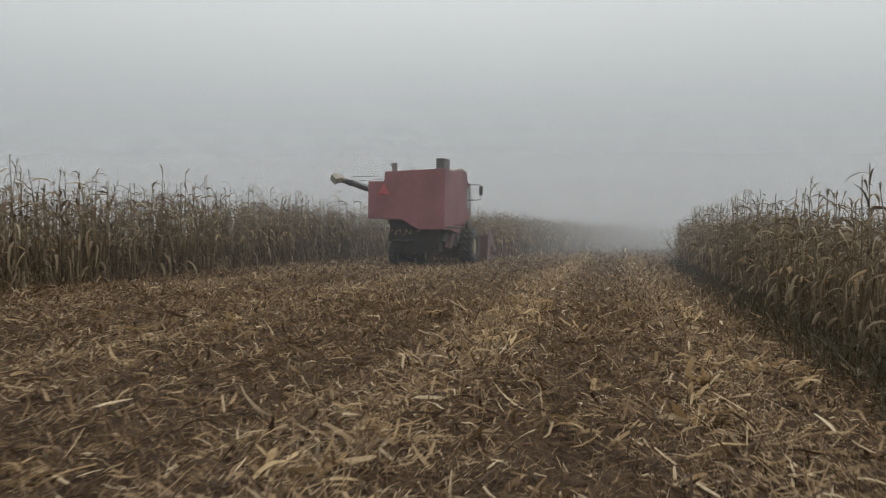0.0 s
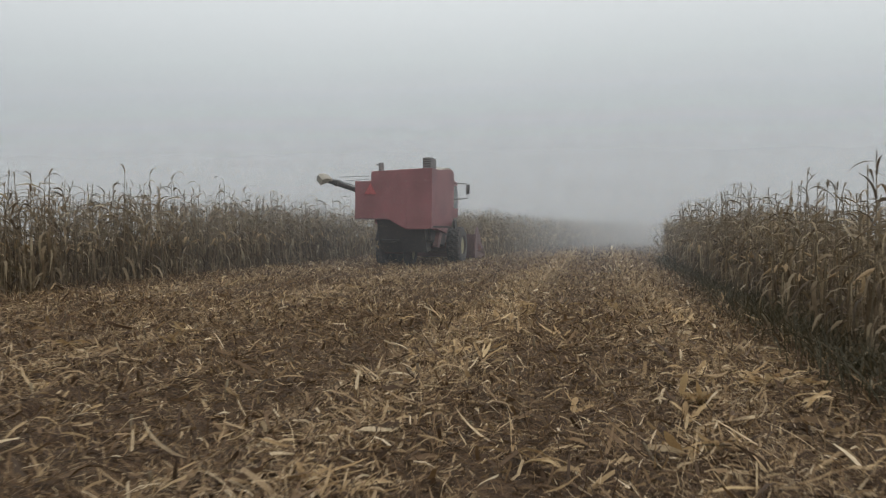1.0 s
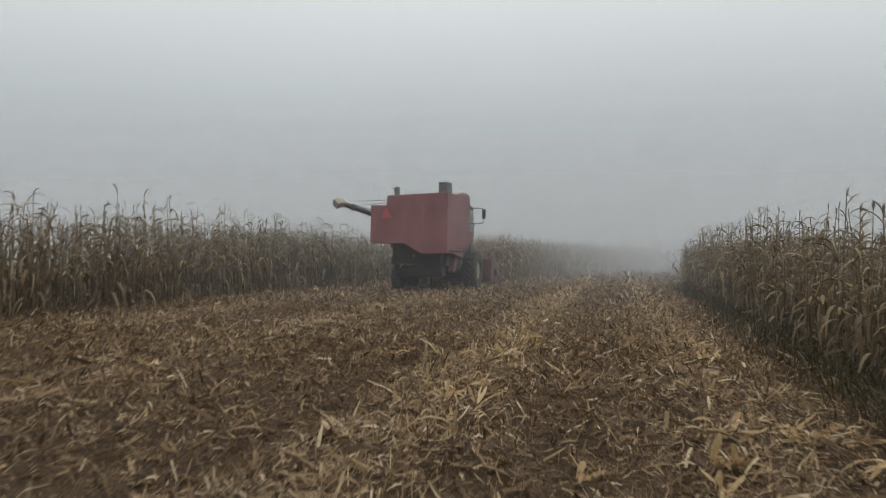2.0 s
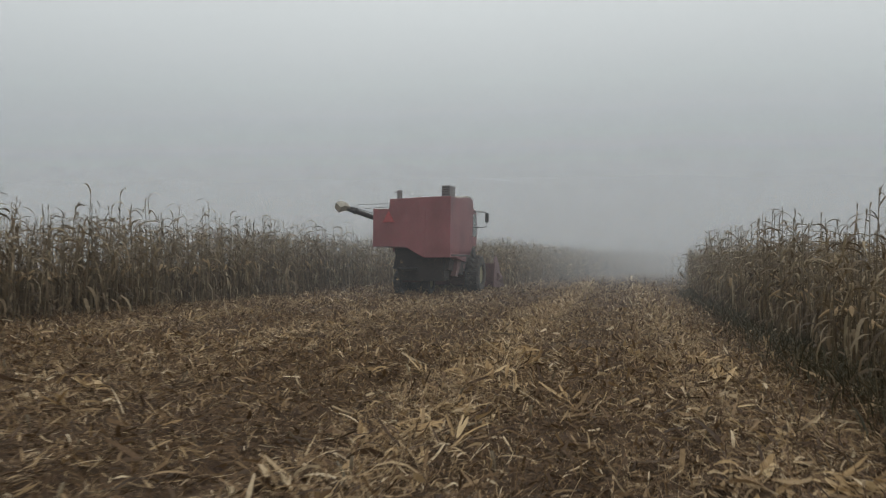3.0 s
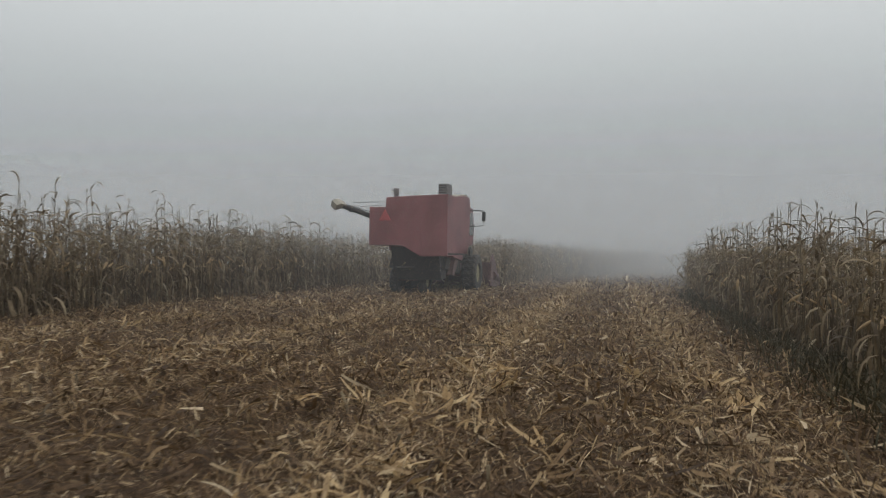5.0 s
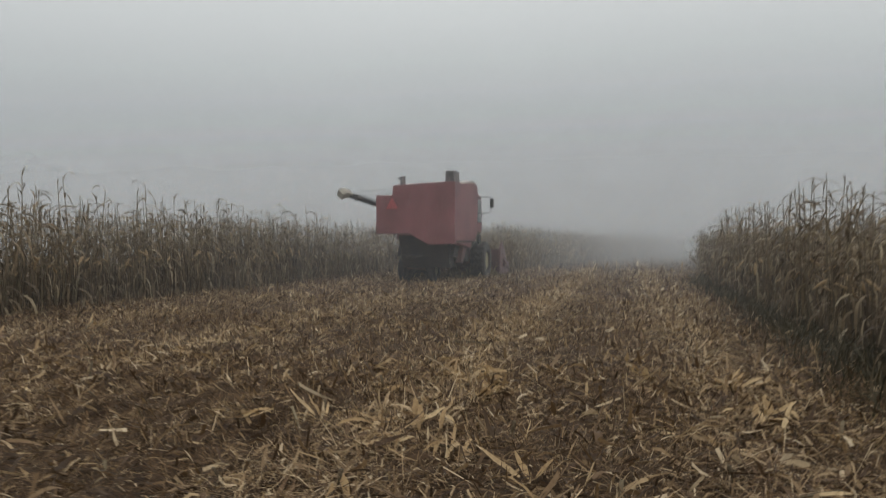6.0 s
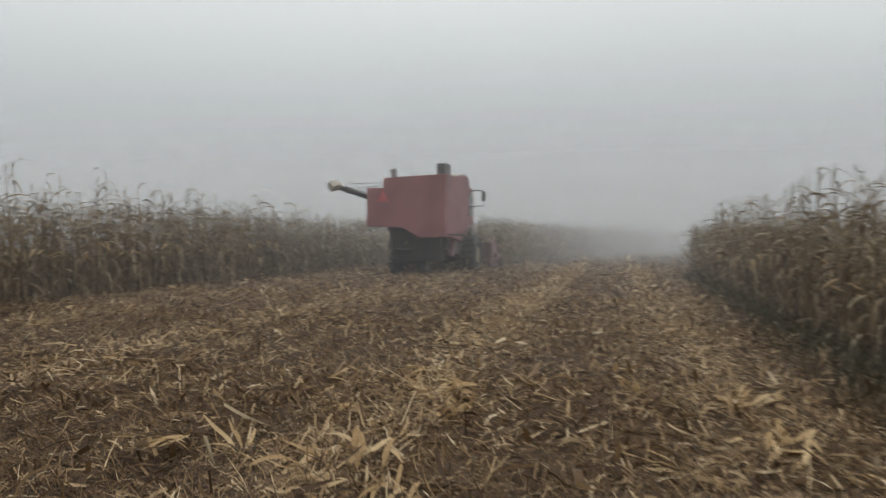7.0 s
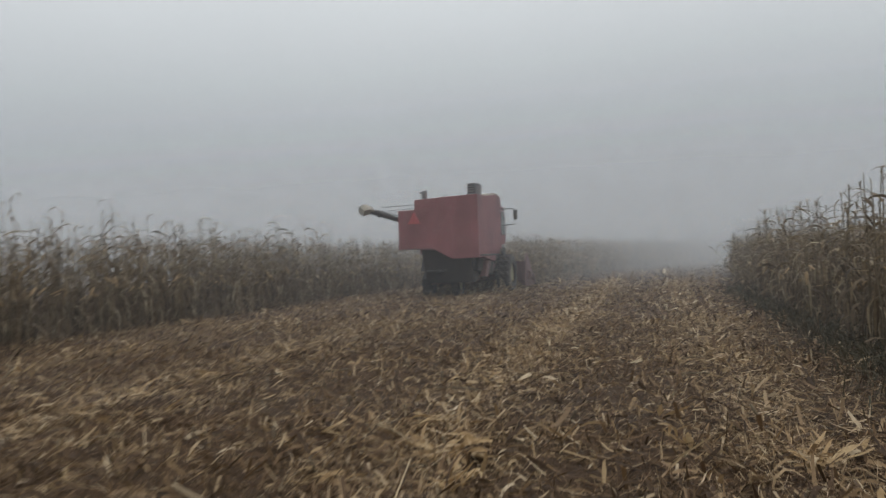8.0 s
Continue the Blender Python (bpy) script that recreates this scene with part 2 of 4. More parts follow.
def fog_material(amount):
    """Thin fog: lets most light pass, scatters the rest of the sky's light to both sides; thins out upwards."""
    m = bpy.data.materials.new("fog_veil")
    m.use_nodes = True
    nt = m.node_tree
    nt.nodes.clear()
    out = nt.nodes.new("ShaderNodeOutputMaterial")
    clear, df, tr = (nt.nodes.new("ShaderNodeBsdf" + k) for k in ("Transparent", "Diffuse", "Translucent"))
    for s in (df, tr):
        s.inputs["Color"].default_value = (0.85, 0.875, 0.89, 1)
    body = nt.nodes.new("ShaderNodeMixShader")
    body.inputs[0].default_value = 0.5
    nt.links.new(df.outputs[0], body.inputs[1])
    nt.links.new(tr.outputs[0], body.inputs[2])
    n = noise_node(nt, 0.09, 3, 0.5)
    co = nt.nodes.new("ShaderNodeTexCoord")
    sep = nt.nodes.new("ShaderNodeSeparateXYZ")
    nt.links.new(co.outputs["Object"], sep.inputs[0])
    fade = nt.nodes.new("ShaderNodeMapRange")
    fade.interpolation_type = "SMOOTHSTEP"
    for k, v in (("From Min", 1.5), ("From Max", 17.0), ("To Min", 1.0), ("To Max", 0.0)):
        fade.inputs[k].default_value = v
    nt.links.new(sep.outputs["Z"], fade.inputs["Value"])
    vary = nt.nodes.new("ShaderNodeMapRange")
    for k, v in (("From Min", 0.3), ("From Max", 0.7), ("To Min", 0.85 * amount), ("To Max", 1.15 * amount)):
        vary.inputs[k].default_value = v
    nt.links.new(n.outputs["Fac"], vary.inputs["Value"])
    mul = nt.nodes.new("ShaderNodeMath")
    mul.operation = "MULTIPLY"
    nt.links.new(fade.outputs[0], mul.inputs[0])
    nt.links.new(vary.outputs[0], mul.inputs[1])
    mx = nt.nodes.new("ShaderNodeMixShader")
    nt.links.new(mul.outputs[0], mx.inputs[0])
    nt.links.new(clear.outputs[0], mx.inputs[1])
    nt.links.new(body.outputs[0], mx.inputs[2])
    nt.links.new(mx.outputs[0], out.inputs["Surface"])
    return m


# ---- mesh helpers ----
def quads_mesh(name, v, q, mats, index=None, smooth=True):
    """A mesh out of arrays of corners and of four-cornered faces."""
    v, q = np.asarray(v, dtype=np.float32), np.asarray(q, dtype=np.int32)
    me = bpy.data.meshes.new(name)
    me.vertices.add(len(v))
    me.vertices.foreach_set("co", v.ravel())
    me.loops.add(q.size)
    me.loops.foreach_set("vertex_index", q.ravel())
    me.polygons.add(len(q))
    me.polygons.foreach_set("loop_start", np.arange(0, q.size, 4, dtype=np.int32))
    me.polygons.foreach_set("loop_total", np.full(len(q), 4, dtype=np.int32))
    for m in mats:
        me.materials.append(m)
    if index is not None:
        me.polygons.foreach_set("material_index", np.asarray(index, dtype=np.int32))
    me.polygons.foreach_set("use_smooth", np.full(len(q), smooth))
    me.update(calc_edges=True)
    return me


def part(name, bm, mat, parent, label="", m=None, smooth=False):
    """One bmesh as one mesh object under a thing or under a part."""
    me = bpy.data.meshes.new(name)
    bm.normal_update()
    bm.to_mesh(me)
    bm.free()
    if smooth:
        for p in me.polygons:
            p.use_smooth = True
    me.materials.append(mat)
    ob = new(name, me)
    ob.parent = parent
    if m is not None:
        ob.matrix_basis = m
    if label:
        tagged(ob, label)
    return ob


def box_bm(x0, x1, y0, y1, z0, z1, bevel=0.02, bm=None):
    bm2 = bmesh.new()
    bmesh.ops.create_cube(bm2, size=1, matrix=Matrix.LocRotScale(((x0 + x1) / 2, (y0 + y1) / 2, (z0 + z1) / 2), None, (x1 - x0, y1 - y0, z1 - z0)))
    if bevel:
        bmesh.ops.bevel(bm2, geom=bm2.edges[:], offset=bevel, segments=2, affect="EDGES", profile=0.6)
    if bm is None:
        return bm2
    return joined_bm(bm, bm2)


def joined_bm(bm, other):
    me = bpy.data.meshes.new("tmp")
    other.to_mesh(me)
    other.free()
    bm.from_mesh(me)
    bpy.data.meshes.remove(me)
    return bm


def tube_bm(points, radius, sides=10, caps=True):
    """A round bar along a line of points; radius one number or one for each point."""
    bm = bmesh.new()
    pts = [Vector(p) for p in points]
    rad = radius if isinstance(radius, (list, tuple)) else [radius] * len(pts)
    rings = []
    for i, p in enumerate(pts):
        way = (pts[min(i + 1, len(pts) - 1)] - pts[max(i - 1, 0)]).normalized()
        side = way.cross(Vector((0, 0, 1)) if abs(way.z) < 0.9 else Vector((1, 0, 0))).normalized()
        up = side.cross(way)
        rings.append([bm.verts.new(p + (side * math.cos(a) + up * math.sin(a)) * rad[i]) for a in (math.tau * k / sides for k in range(sides))])
    for a, b in zip(rings, rings[1:]):
        for k in range(sides):
            bm.faces.new((a[k], a[(k + 1) % sides], b[(k + 1) % sides], b[k]))
    if caps:
        bm.faces.new(rings[0][::-1])
        bm.faces.new(rings[-1])
    bmesh.ops.recalc_face_normals(bm, faces=bm.faces[:])
    return bm


def prism_bm(outline, axis, a, b, bevel=0.02):
    """An outline (pairs) drawn out along an axis from a to b: for axis x the pairs are y, z; for y they are x, z."""
    bm = bmesh.new()
    def at(u, v, w):
        return (w, u, v) if axis == "x" else (u, w, v) if axis == "y" else (u, v, w)
    lo = [bm.verts.new(at(u, v, a)) for u, v in outline]
    hi = [bm.verts.new(at(u, v, b)) for u, v in outline]
    n = len(outline)
    bm.faces.new(lo)
    bm.faces.new(hi[::-1])
    for i in range(n):
        bm.faces.new((lo[i], hi[i], hi[(i + 1) % n], lo[(i + 1) % n]))
    bmesh.ops.recalc_face_normals(bm, faces=bm.faces[:])
    if bevel:
        bmesh.ops.bevel(bm, geom=bm.edges[:], offset=bevel, segments=2, affect="EDGES", profile=0.6)
    return bm


def lathe_bm(profile, sides=32):
    """A profile of (x, radius) turned about the x axis."""
    bm = bmesh.new()
    rings = [[bm.verts.new((x, r * math.cos(a), r * math.sin(a))) for a in (math.tau * k / sides for k in range(sides))] for x, r in profile]
    for a, b in zip(rings, rings[1:]):
        for k in range(sides):
            bm.faces.new((a[k], a[(k + 1) % sides], b[(k + 1) % sides], b[k]))
    for ring in (rings[0], rings[-1]):
        bm.faces.new(ring)
    bmesh.ops.recalc_face_normals(bm, faces=bm.faces[:])
    return bm


# ---- the lie of the land ----
HARVEST_SPEED = 0.876                  # metres a second
HEADER_START = 33.3                    # where the row units stand at the clip's start
ROW_TURN = math.tan(radians(3.0))       # the machine heads 3 degrees to the right of the old rows


def bend(y):
    """Far out the rows swing to the right."""
    return 0.0036 * np.maximum(y - 32.0, 0) ** 2


def left_edge(y):
    return -11.45 + 0.025 * (y - 20) + bend(y)


def right_edge(y):
    return 2.98 + 0.012 * (y - 15) + 1.1 * bend(y)


BANDS = ((-8.8, 0.9, 0.25), (-5.3, 0.7, 0.50), (-1.55, 0.50, 1.15), (1.08, 0.65, 0.75))   # swaths of husks: place, width, thickness


def swath(x, y):
    s = 0
    for at, wide, thick in BANDS:
        s = s + thick * np.exp(-(((x - at) / wide) ** 2))
    return s


def ground_z(x, y):
    """Low swells, old row ridges and the swaths."""
    near = np.exp(-((y - 12) / 45.0) ** 2) * np.exp(-((x + 5) / 40.0) ** 2)
    z = 0.035 * np.sin(x * 2 * np.pi / 0.76 + 0.25 * np.sin(y * 0.7)) + 0.03 * np.sin(x * 1.7 + y * 0.53) * np.cos(y * 0.9 - x * 0.4)
    lump = 0.042 * np.sin(x * 9.1 + 2.0 * np.sin(y * 3.7)) * np.sin(y * 8.3 + 1.7 * np.sin(x * 4.3)) + 0.022 * np.sin(x * 17.3 + 3 * np.sin(y * 5.1)) * np.sin(y * 15.1 + x * 3.1)
    return near * (z + lump + 0.07 * swath(x, y))


def axis_steps(lo, hi, fine, reach):
    mid = np.arange(lo, hi, fine)
    out = np.array([1, 2, 4, 7, 11, 17, 26, 40, 60, 100, 160, 250, 400]) * 1.0
    out = out[out < reach]
    return np.concatenate([lo - out[::-1], mid, mid[-1] + out])


def build_ground():
    xs, ys = axis_steps(-16, 8, 0.11, 600), axis_steps(0, 38, 0.11, 1500)
    gx, gy = np.meshgrid(xs, ys)
    gz = ground_z(gx, gy)
    v = np.stack([gx, gy, gz], -1).reshape(-1, 3)
    n, k = len(ys), len(xs)
    i = (np.arange(n - 1)[:, None] * k + np.arange(k - 1)).ravel()
    q = np.stack([i, i + 1, i + k + 1, i + k], -1)
    ob = new("ground", quads_mesh("ground", v, q, [M_SOIL]))
    tagged(ob, "dark brown harvested field soil under corn residue", "ground", kind="structure")


# ---- dry leaves, husks and stalk pieces on the ground ----
def strips(n, rng, x, y, z, length, width, yaw, pitch, curl, twist, segs=3):
    """n tapering strips of dry leaf, each bent along its length."""
    s = np.linspace(0, 1, segs + 1)
    tip = np.where(rng.random(n) < 0.55, rng.uniform(0.5, 1.0, n), rng.uniform(0.08, 0.4, n))[:, None]
    foot = rng.uniform(0.45, 1.0, n)[:, None]
    taper = np.where(s < 0.3, foot + (1 - foot) * s / 0.3, 1 + (tip - 1) * (s - 0.3) / 0.7)
    ang = pitch[:, None] + curl[:, None] * (s - 0.5)
    step = length[:, None] / segs
    dx = np.concatenate([np.zeros((n, 1)), np.cumsum(np.cos(ang[:, 1:]) * step, 1)], 1)
    dz = np.concatenate([np.zeros((n, 1)), np.cumsum(np.sin(ang[:, 1:]) * step, 1)], 1)
    cy, sy = np.cos(yaw)[:, None], np.sin(yaw)[:, None]
    roll = twist[:, None] * (s + 0.3)
    w = width[:, None] * taper
    side = np.stack([-sy * np.cos(roll), cy * np.cos(roll), np.sin(roll) * np.ones_like(w)], -1) * w[..., None] / 2
    mid = np.stack([x[:, None] + cy * dx, y[:, None] + sy * dx, z[:, None] + dz], -1)
    v = np.stack([mid - side, mid + side], 2).reshape(n, -1, 3)
    k = 2 * (segs + 1)
    one = np.array([[2 * i, 2 * i + 2, 2 * i + 3, 2 * i + 1] for i in range(segs)])
    q = (one[None] + (np.arange(n) * k)[:, None, None]).reshape(-1, 4)
    return v.reshape(-1, 3), q


def scatter(name, label, seed, n, y0, y1, size, mat, lift=0.03, upright=0.25, bias=0.35, margin=0.5, wide=1.0, segs=2):
    rng = np.random.default_rng(seed)
    y = y0 + (y1 - y0) * rng.random(n * 4)
    lo, hi = left_edge(y) - margin, right_edge(y) + margin
    x = lo + (hi - lo) * rng.random(n * 4)
    patch = 0.5 + 0.5 * np.sin(x * 2.3 + 1.3 * np.sin(y * 1.1)) * np.sin(y * 1.7 + 1.9 * np.sin(x * 0.8))
    keep = rng.random(n * 4) < (bias + 0.25 * patch + (1 - bias) * np.clip(swath(x, y), 0, 1)) * 0.6
    x, y = x[keep][:n], y[keep][:n]
    n = len(x)
    length = size * np.exp(np.clip(rng.normal(0, 0.45, n), -0.9, 0.75))
    width = wide * length * np.where(rng.random(n) < 0.5, rng.uniform(0.05, 0.10, n), rng.uniform(0.10, 0.26, n))
    pitch = np.abs(rng.normal(0, upright, n))
    yaw = rng.random(n) * math.tau
    z = ground_z(x, y) + rng.random(n) ** 2 * lift
    v, q = strips(n, rng, x, y, z, length, width, yaw, pitch, rng.normal(-0.3, 0.8, n), rng.normal(0, 0.7, n), segs)
    # Off the swaths most pieces take the browner, vignette-darkened residue.
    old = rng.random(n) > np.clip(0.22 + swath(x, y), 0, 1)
    mats, index = ([mat], None) if mat is M_HUSK else ([mat, M_LITTER_DARK], np.repeat(old.astype(int), segs))
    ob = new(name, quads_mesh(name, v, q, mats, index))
    tagged(ob, label, "crop residue", kind="stuff")


def build_litter():
    brown = "chopped brown corn leaves and stalk bits on the field"
    pale = "pale straw-coloured husk leaves lying in loose swaths"
    thread = "thin brown straw threads over the soil"
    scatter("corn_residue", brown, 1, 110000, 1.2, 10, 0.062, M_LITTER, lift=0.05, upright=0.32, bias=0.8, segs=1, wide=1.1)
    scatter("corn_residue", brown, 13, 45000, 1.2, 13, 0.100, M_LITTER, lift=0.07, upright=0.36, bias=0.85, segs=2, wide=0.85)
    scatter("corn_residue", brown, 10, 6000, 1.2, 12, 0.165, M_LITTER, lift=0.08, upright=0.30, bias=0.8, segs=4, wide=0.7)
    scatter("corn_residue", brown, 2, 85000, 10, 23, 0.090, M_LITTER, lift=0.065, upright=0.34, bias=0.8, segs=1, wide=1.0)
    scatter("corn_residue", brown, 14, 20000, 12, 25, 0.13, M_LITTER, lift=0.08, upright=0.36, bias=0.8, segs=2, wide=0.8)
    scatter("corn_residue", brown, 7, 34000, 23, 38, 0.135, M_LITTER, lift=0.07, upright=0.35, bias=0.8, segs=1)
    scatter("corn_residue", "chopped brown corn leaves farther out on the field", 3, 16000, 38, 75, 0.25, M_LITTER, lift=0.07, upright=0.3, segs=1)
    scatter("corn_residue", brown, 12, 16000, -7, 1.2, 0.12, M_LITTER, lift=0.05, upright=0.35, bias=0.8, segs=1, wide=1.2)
    scatter("husk_litter", pale, 4, 42000, 1.2, 13, 0.070, M_HUSK, lift=0.08, upright=0.40, bias=0.09, wide=0.9)
    scatter("husk_litter", pale, 15, 9000, 1.2, 14, 0.115, M_HUSK, lift=0.10, upright=0.40, bias=0.08, wide=0.8, segs=3)
    scatter("husk_litter", pale, 8, 1800, 1.2, 15, 0.18, M_HUSK, lift=0.10, upright=0.32, bias=0.07, wide=0.6, segs=4)
    scatter("husk_litter", pale, 5, 38000, 13, 25, 0.095, M_HUSK, lift=0.09, upright=0.42, bias=0.07, wide=0.95)
    scatter("husk_litter", pale, 9, 15000, 25, 45, 0.13, M_HUSK, lift=0.09, upright=0.45, bias=0.06, wide=1.0)
    scatter("fine_chaff", thread, 6, 100000, 1.2, 12, 0.12, M_THREAD, lift=0.09, upright=0.5, wide=0.18, bias=0.6)
    scatter("fine_chaff", thread, 11, 45000, 10, 23, 0.16, M_THREAD, lift=0.08, upright=0.45, wide=0.2, bias=0.6, segs=1)


def build_stubble():
    """Short cut stalks that still stand in their rows."""
    rng = np.random.default_rng(51)
    vs, qs, off = [], [], 0
    for r in range(19):
        y = 1.5
        while y < 34:
            x = left_edge(y) + 0.4 + 0.76 * r
            y += rng.uniform(0.5, 2.2)
            if x > right_edge(y) - 0.3:
                continue
            x += rng.normal(0, 0.05)
            h, lx, ly = rng.uniform(0.06, 0.18), *rng.normal(0, 0.4, 2)
            z = float(ground_z(np.float64(x), np.float64(y)))
            v, q = ring_tube([(x, y, z - 0.02), (x + lx * h * 0.5, y + ly * h * 0.5, z + h * 0.5), (x + lx * h, y + ly * h, z + h), (x + lx * h, y + ly * h, z + h - 0.004)], [0.013, 0.012, 0.013, 0.002], 6)
            vs.append(v)
            qs.append(q + off)
            off += len(v)
    ob = new("corn_stubble", quads_mesh("corn_stubble", np.concatenate(vs), np.concatenate(qs), [M_STALK]))
    tagged(ob, "short pale cut corn stalks left standing in rows", "stubble", kind="stuff")


def build_weeds():
    """Low dry grass and weeds along the foot of the uncut corn."""
    rng = np.random.default_rng(52)
    n = 14000
    y = 5 + 30 * rng.random(n) ** 1.3
    x = right_edge(y) + rng.normal(-0.12, 0.30, n)
    v, q = strips(n, rng, x, y, ground_z(x, y) - 0.01, rng.uniform(0.12, 0.5, n), rng.uniform(0.006, 0.02, n), rng.random(n) * math.tau, rng.uniform(0.7, 1.5, n), rng.normal(-1.0, 0.6, n), rng.normal(0, 0.6, n))
    ob = new("field_weeds", quads_mesh("field_weeds", v, q, [M_WEED]))
    tagged(ob, "low dark green and brown weeds along the corn edge", "weeds", kind="stuff")


def husk_leaf(rng, length, wide, yaw, rise, curl):
    """One broad cupped husk leaf, pointed at both ends."""
    s = np.linspace(0, 1, 6)
    ang = rise + curl * (s - 0.3)
    r = np.concatenate([[0], np.cumsum(np.cos(ang[1:]) * length / 5)])
    z = np.concatenate([[0], np.cumsum(np.sin(ang[1:]) * length / 5)])
    w = wide / 2 * np.interp(s, [0, 0.2, 0.5, 0.8, 1], [0.35, 0.85, 1, 0.7, rng.uniform(0.06, 0.45)]) * rng.uniform(0.72, 1.15, 6)
    z = z + rng.normal(0, 0.05 * wide, 6)
    roll = rng.normal(0, 0.35)
    c, d = math.cos(yaw), math.sin(yaw)
    rows = []
    for k in (-1, 0, 1):
        dz = z + abs(k) * w * 0.45 + k * w * roll
        rows.append(np.stack([c * r - d * w * k, d * r + c * w * k, dz], -1))
    v = np.stack(rows, 1).reshape(-1, 3)
    q = [[3 * i + k, 3 * i + 3 + k, 3 * i + 4 + k, 3 * i + 1 + k] for i in range(5) for k in (0, 1)]
    return v, np.array(q)


def build_stalk_pieces():
    """Lengths of broken stalk with their joints, lying on the residue."""
    rng = np.random.default_rng(55)
    made = []
    for _ in range(5):
        n = int(rng.integers(3, 6))
        pts, rad, x, bend = [], [], 0.0, rng.normal(0, 0.12)
        for k in range(n):
            step = rng.uniform(0.06, 0.11)
            for f, r in ((0.0, 0.0125), (0.12, 0.0095), (0.88, 0.009)):
                pts.append((x + f * step, bend * (x + f * step) ** 2 * 3, 0.0))
                rad.append(r)
            x += step
        piece = new("stalk_piece")
        part("stalk", tube_bm(pts, rad, 8), M_STALK, piece, smooth=True)
        v, q = husk_leaf(rng, rng.uniform(0.15, 0.3), rng.uniform(0.02, 0.035), rng.normal(0, 0.5), 0.1, rng.normal(-0.4, 0.5))
        ob = new("leaf", quads_mesh("leaf", v + (x * 0.5, 0.01, 0.0), q, [M_HUSK_ONE]))
        ob.parent = piece
        made.append(piece)
    for i in range(70):
        y = rng.uniform(2.5, 19)
        x = rng.uniform(-1.05 * y, 2.0) if y < 9 else rng.uniform(-9.5, 2.0)
        m = pose(x, y, float(ground_z(np.float64(x), np.float64(y))) + 0.03, 0, rng.normal(0, 6), rng.uniform(0, 360))
        if i < len(made):
            ob = made[i]
            ob.matrix_basis = m
        else:
            ob = copy_thing(made[i % len(made)], m)
        tagged(ob, "broken dry corn stalk piece lying on the residue", "corn stalk", "stalk pieces on the stubble")


def build_thrown_scraps():
    """Leaf scraps that the spreader throws out behind the machine: (thing, seconds, start on the machine, landing)."""
    rng = np.random.default_rng(54)
    thrown = []
    for k in range(26):
        v, q = husk_leaf(rng, rng.uniform(0.09, 0.2), rng.uniform(0.02, 0.045), 0.0, 0.3, rng.uniform(-1.5, 0.5))
        ob = new("leaf_scrap", quads_mesh("leaf_scrap", v, q, [M_HUSK_ONE]))
        tagged(ob, "pale dry leaf scrap thrown out by the harvester", "leaf scrap", "scraps thrown out behind the harvester")
        start = Vector((rng.uniform(-1.2, 0.3), rng.uniform(0.35, 0.6), rng.uniform(1.15, 1.35)))
        end = Vector((start.x * 1.5 + rng.normal(-0.2, 0.5), rng.uniform(-1.9, -0.3), 0.0))
        thrown.append((ob, 0.1 + 0.28 * k, start, end, rng.uniform(0, 360, 3)))
    return thrown


def build_husks():
    """Tufts of whole husks torn off the ears."""
    rng = np.random.default_rng(53)
    made = []
    for _ in range(8):
        tuft = new("corn_husk")
        for _ in range((24, 20, 9, 7, 6, 5, 3, 1)[len(made)]):
            v, q = husk_leaf(rng, rng.uniform(0.14, 0.30), rng.uniform(0.025, 0.058), rng.normal(0, 0.6) + math.pi * (rng.random() < 0.25), rng.uniform(-0.05, 0.6), rng.uniform(-1.3, 0.5))
            ob = new("husk_leaf", quads_mesh("husk_leaf", v + (rng.normal(0, 0.06), rng.normal(0, 0.09), rng.uniform(0, 0.04)), q, [M_HUSK_ONE]))
            ob.parent = tuft
        made.append(tuft)
    large = [(0.81, 5.79), (-1.36, 4.52), (0.86, 7.06), (1.48, 7.99), (-1.27, 9.42), (-1.28, 13.36), (1.31, 9.36), (1.18, 13.48), (-1.63, 11.3), (-1.18, 12.66)]
    spots = large + [(-1.8, 4.98), (-3.28, 4.44), (-3.09, 3.44), (-0.19, 5.31), (1.0, 4.63), (-1.58, 3.68), (1.6, 5.55), (1.13, 9.14), (-5.13, 9.46), (-5.78, 8.23), (-0.11, 6.66), (-1.13, 9.34), (1.89, 8.2), (-5.35, 11.75), (-1.87, 8.37), (-1.48, 8.57), (1.14, 13.31), (-0.43, 10.25), (-1.66, 11.02), (-5.6, 12.07), (-1.23, 12.87), (-2.81, 11.32), (1.82, 13.93), (0.59, 11.8), (-5.26, 15.04), (-1.56, 14.2), (1.12, 12.08), (2.06, 15.06), (-2.62, 13.95), (0.24, 14.76), (-4.53, 14.39), (1.13, 15.34), (-1.48, 15.9), (-2.07, 12.6)]
    used = set()
    while len(spots) < 100:
        at, wide, thick = BANDS[int(rng.choice(4, p=(0.12, 0.22, 0.4, 0.26)))]
        y = rng.uniform(2.5, 22)
        x = at + rng.normal(0, wide * 0.8)
        if x < right_edge(y) - 0.2:
            spots.append((x, y))
    for i, (x, y) in enumerate(spots):
        m = pose(x, y, float(ground_z(np.float64(x), np.float64(y))) + 0.025, rng.normal(0, 10), rng.normal(0, 10), rng.uniform(0, 360))
        k = i % 2 if i < len(large) else 2 + i % 6
        if k not in used:
            used.add(k)
            ob = made[k]
            ob.matrix_basis = m
        else:
            ob = copy_thing(made[k], m)
        tagged(ob, "tuft of pale dry corn husk leaves lying on residue", "corn husk", "corn husks on the stubble")


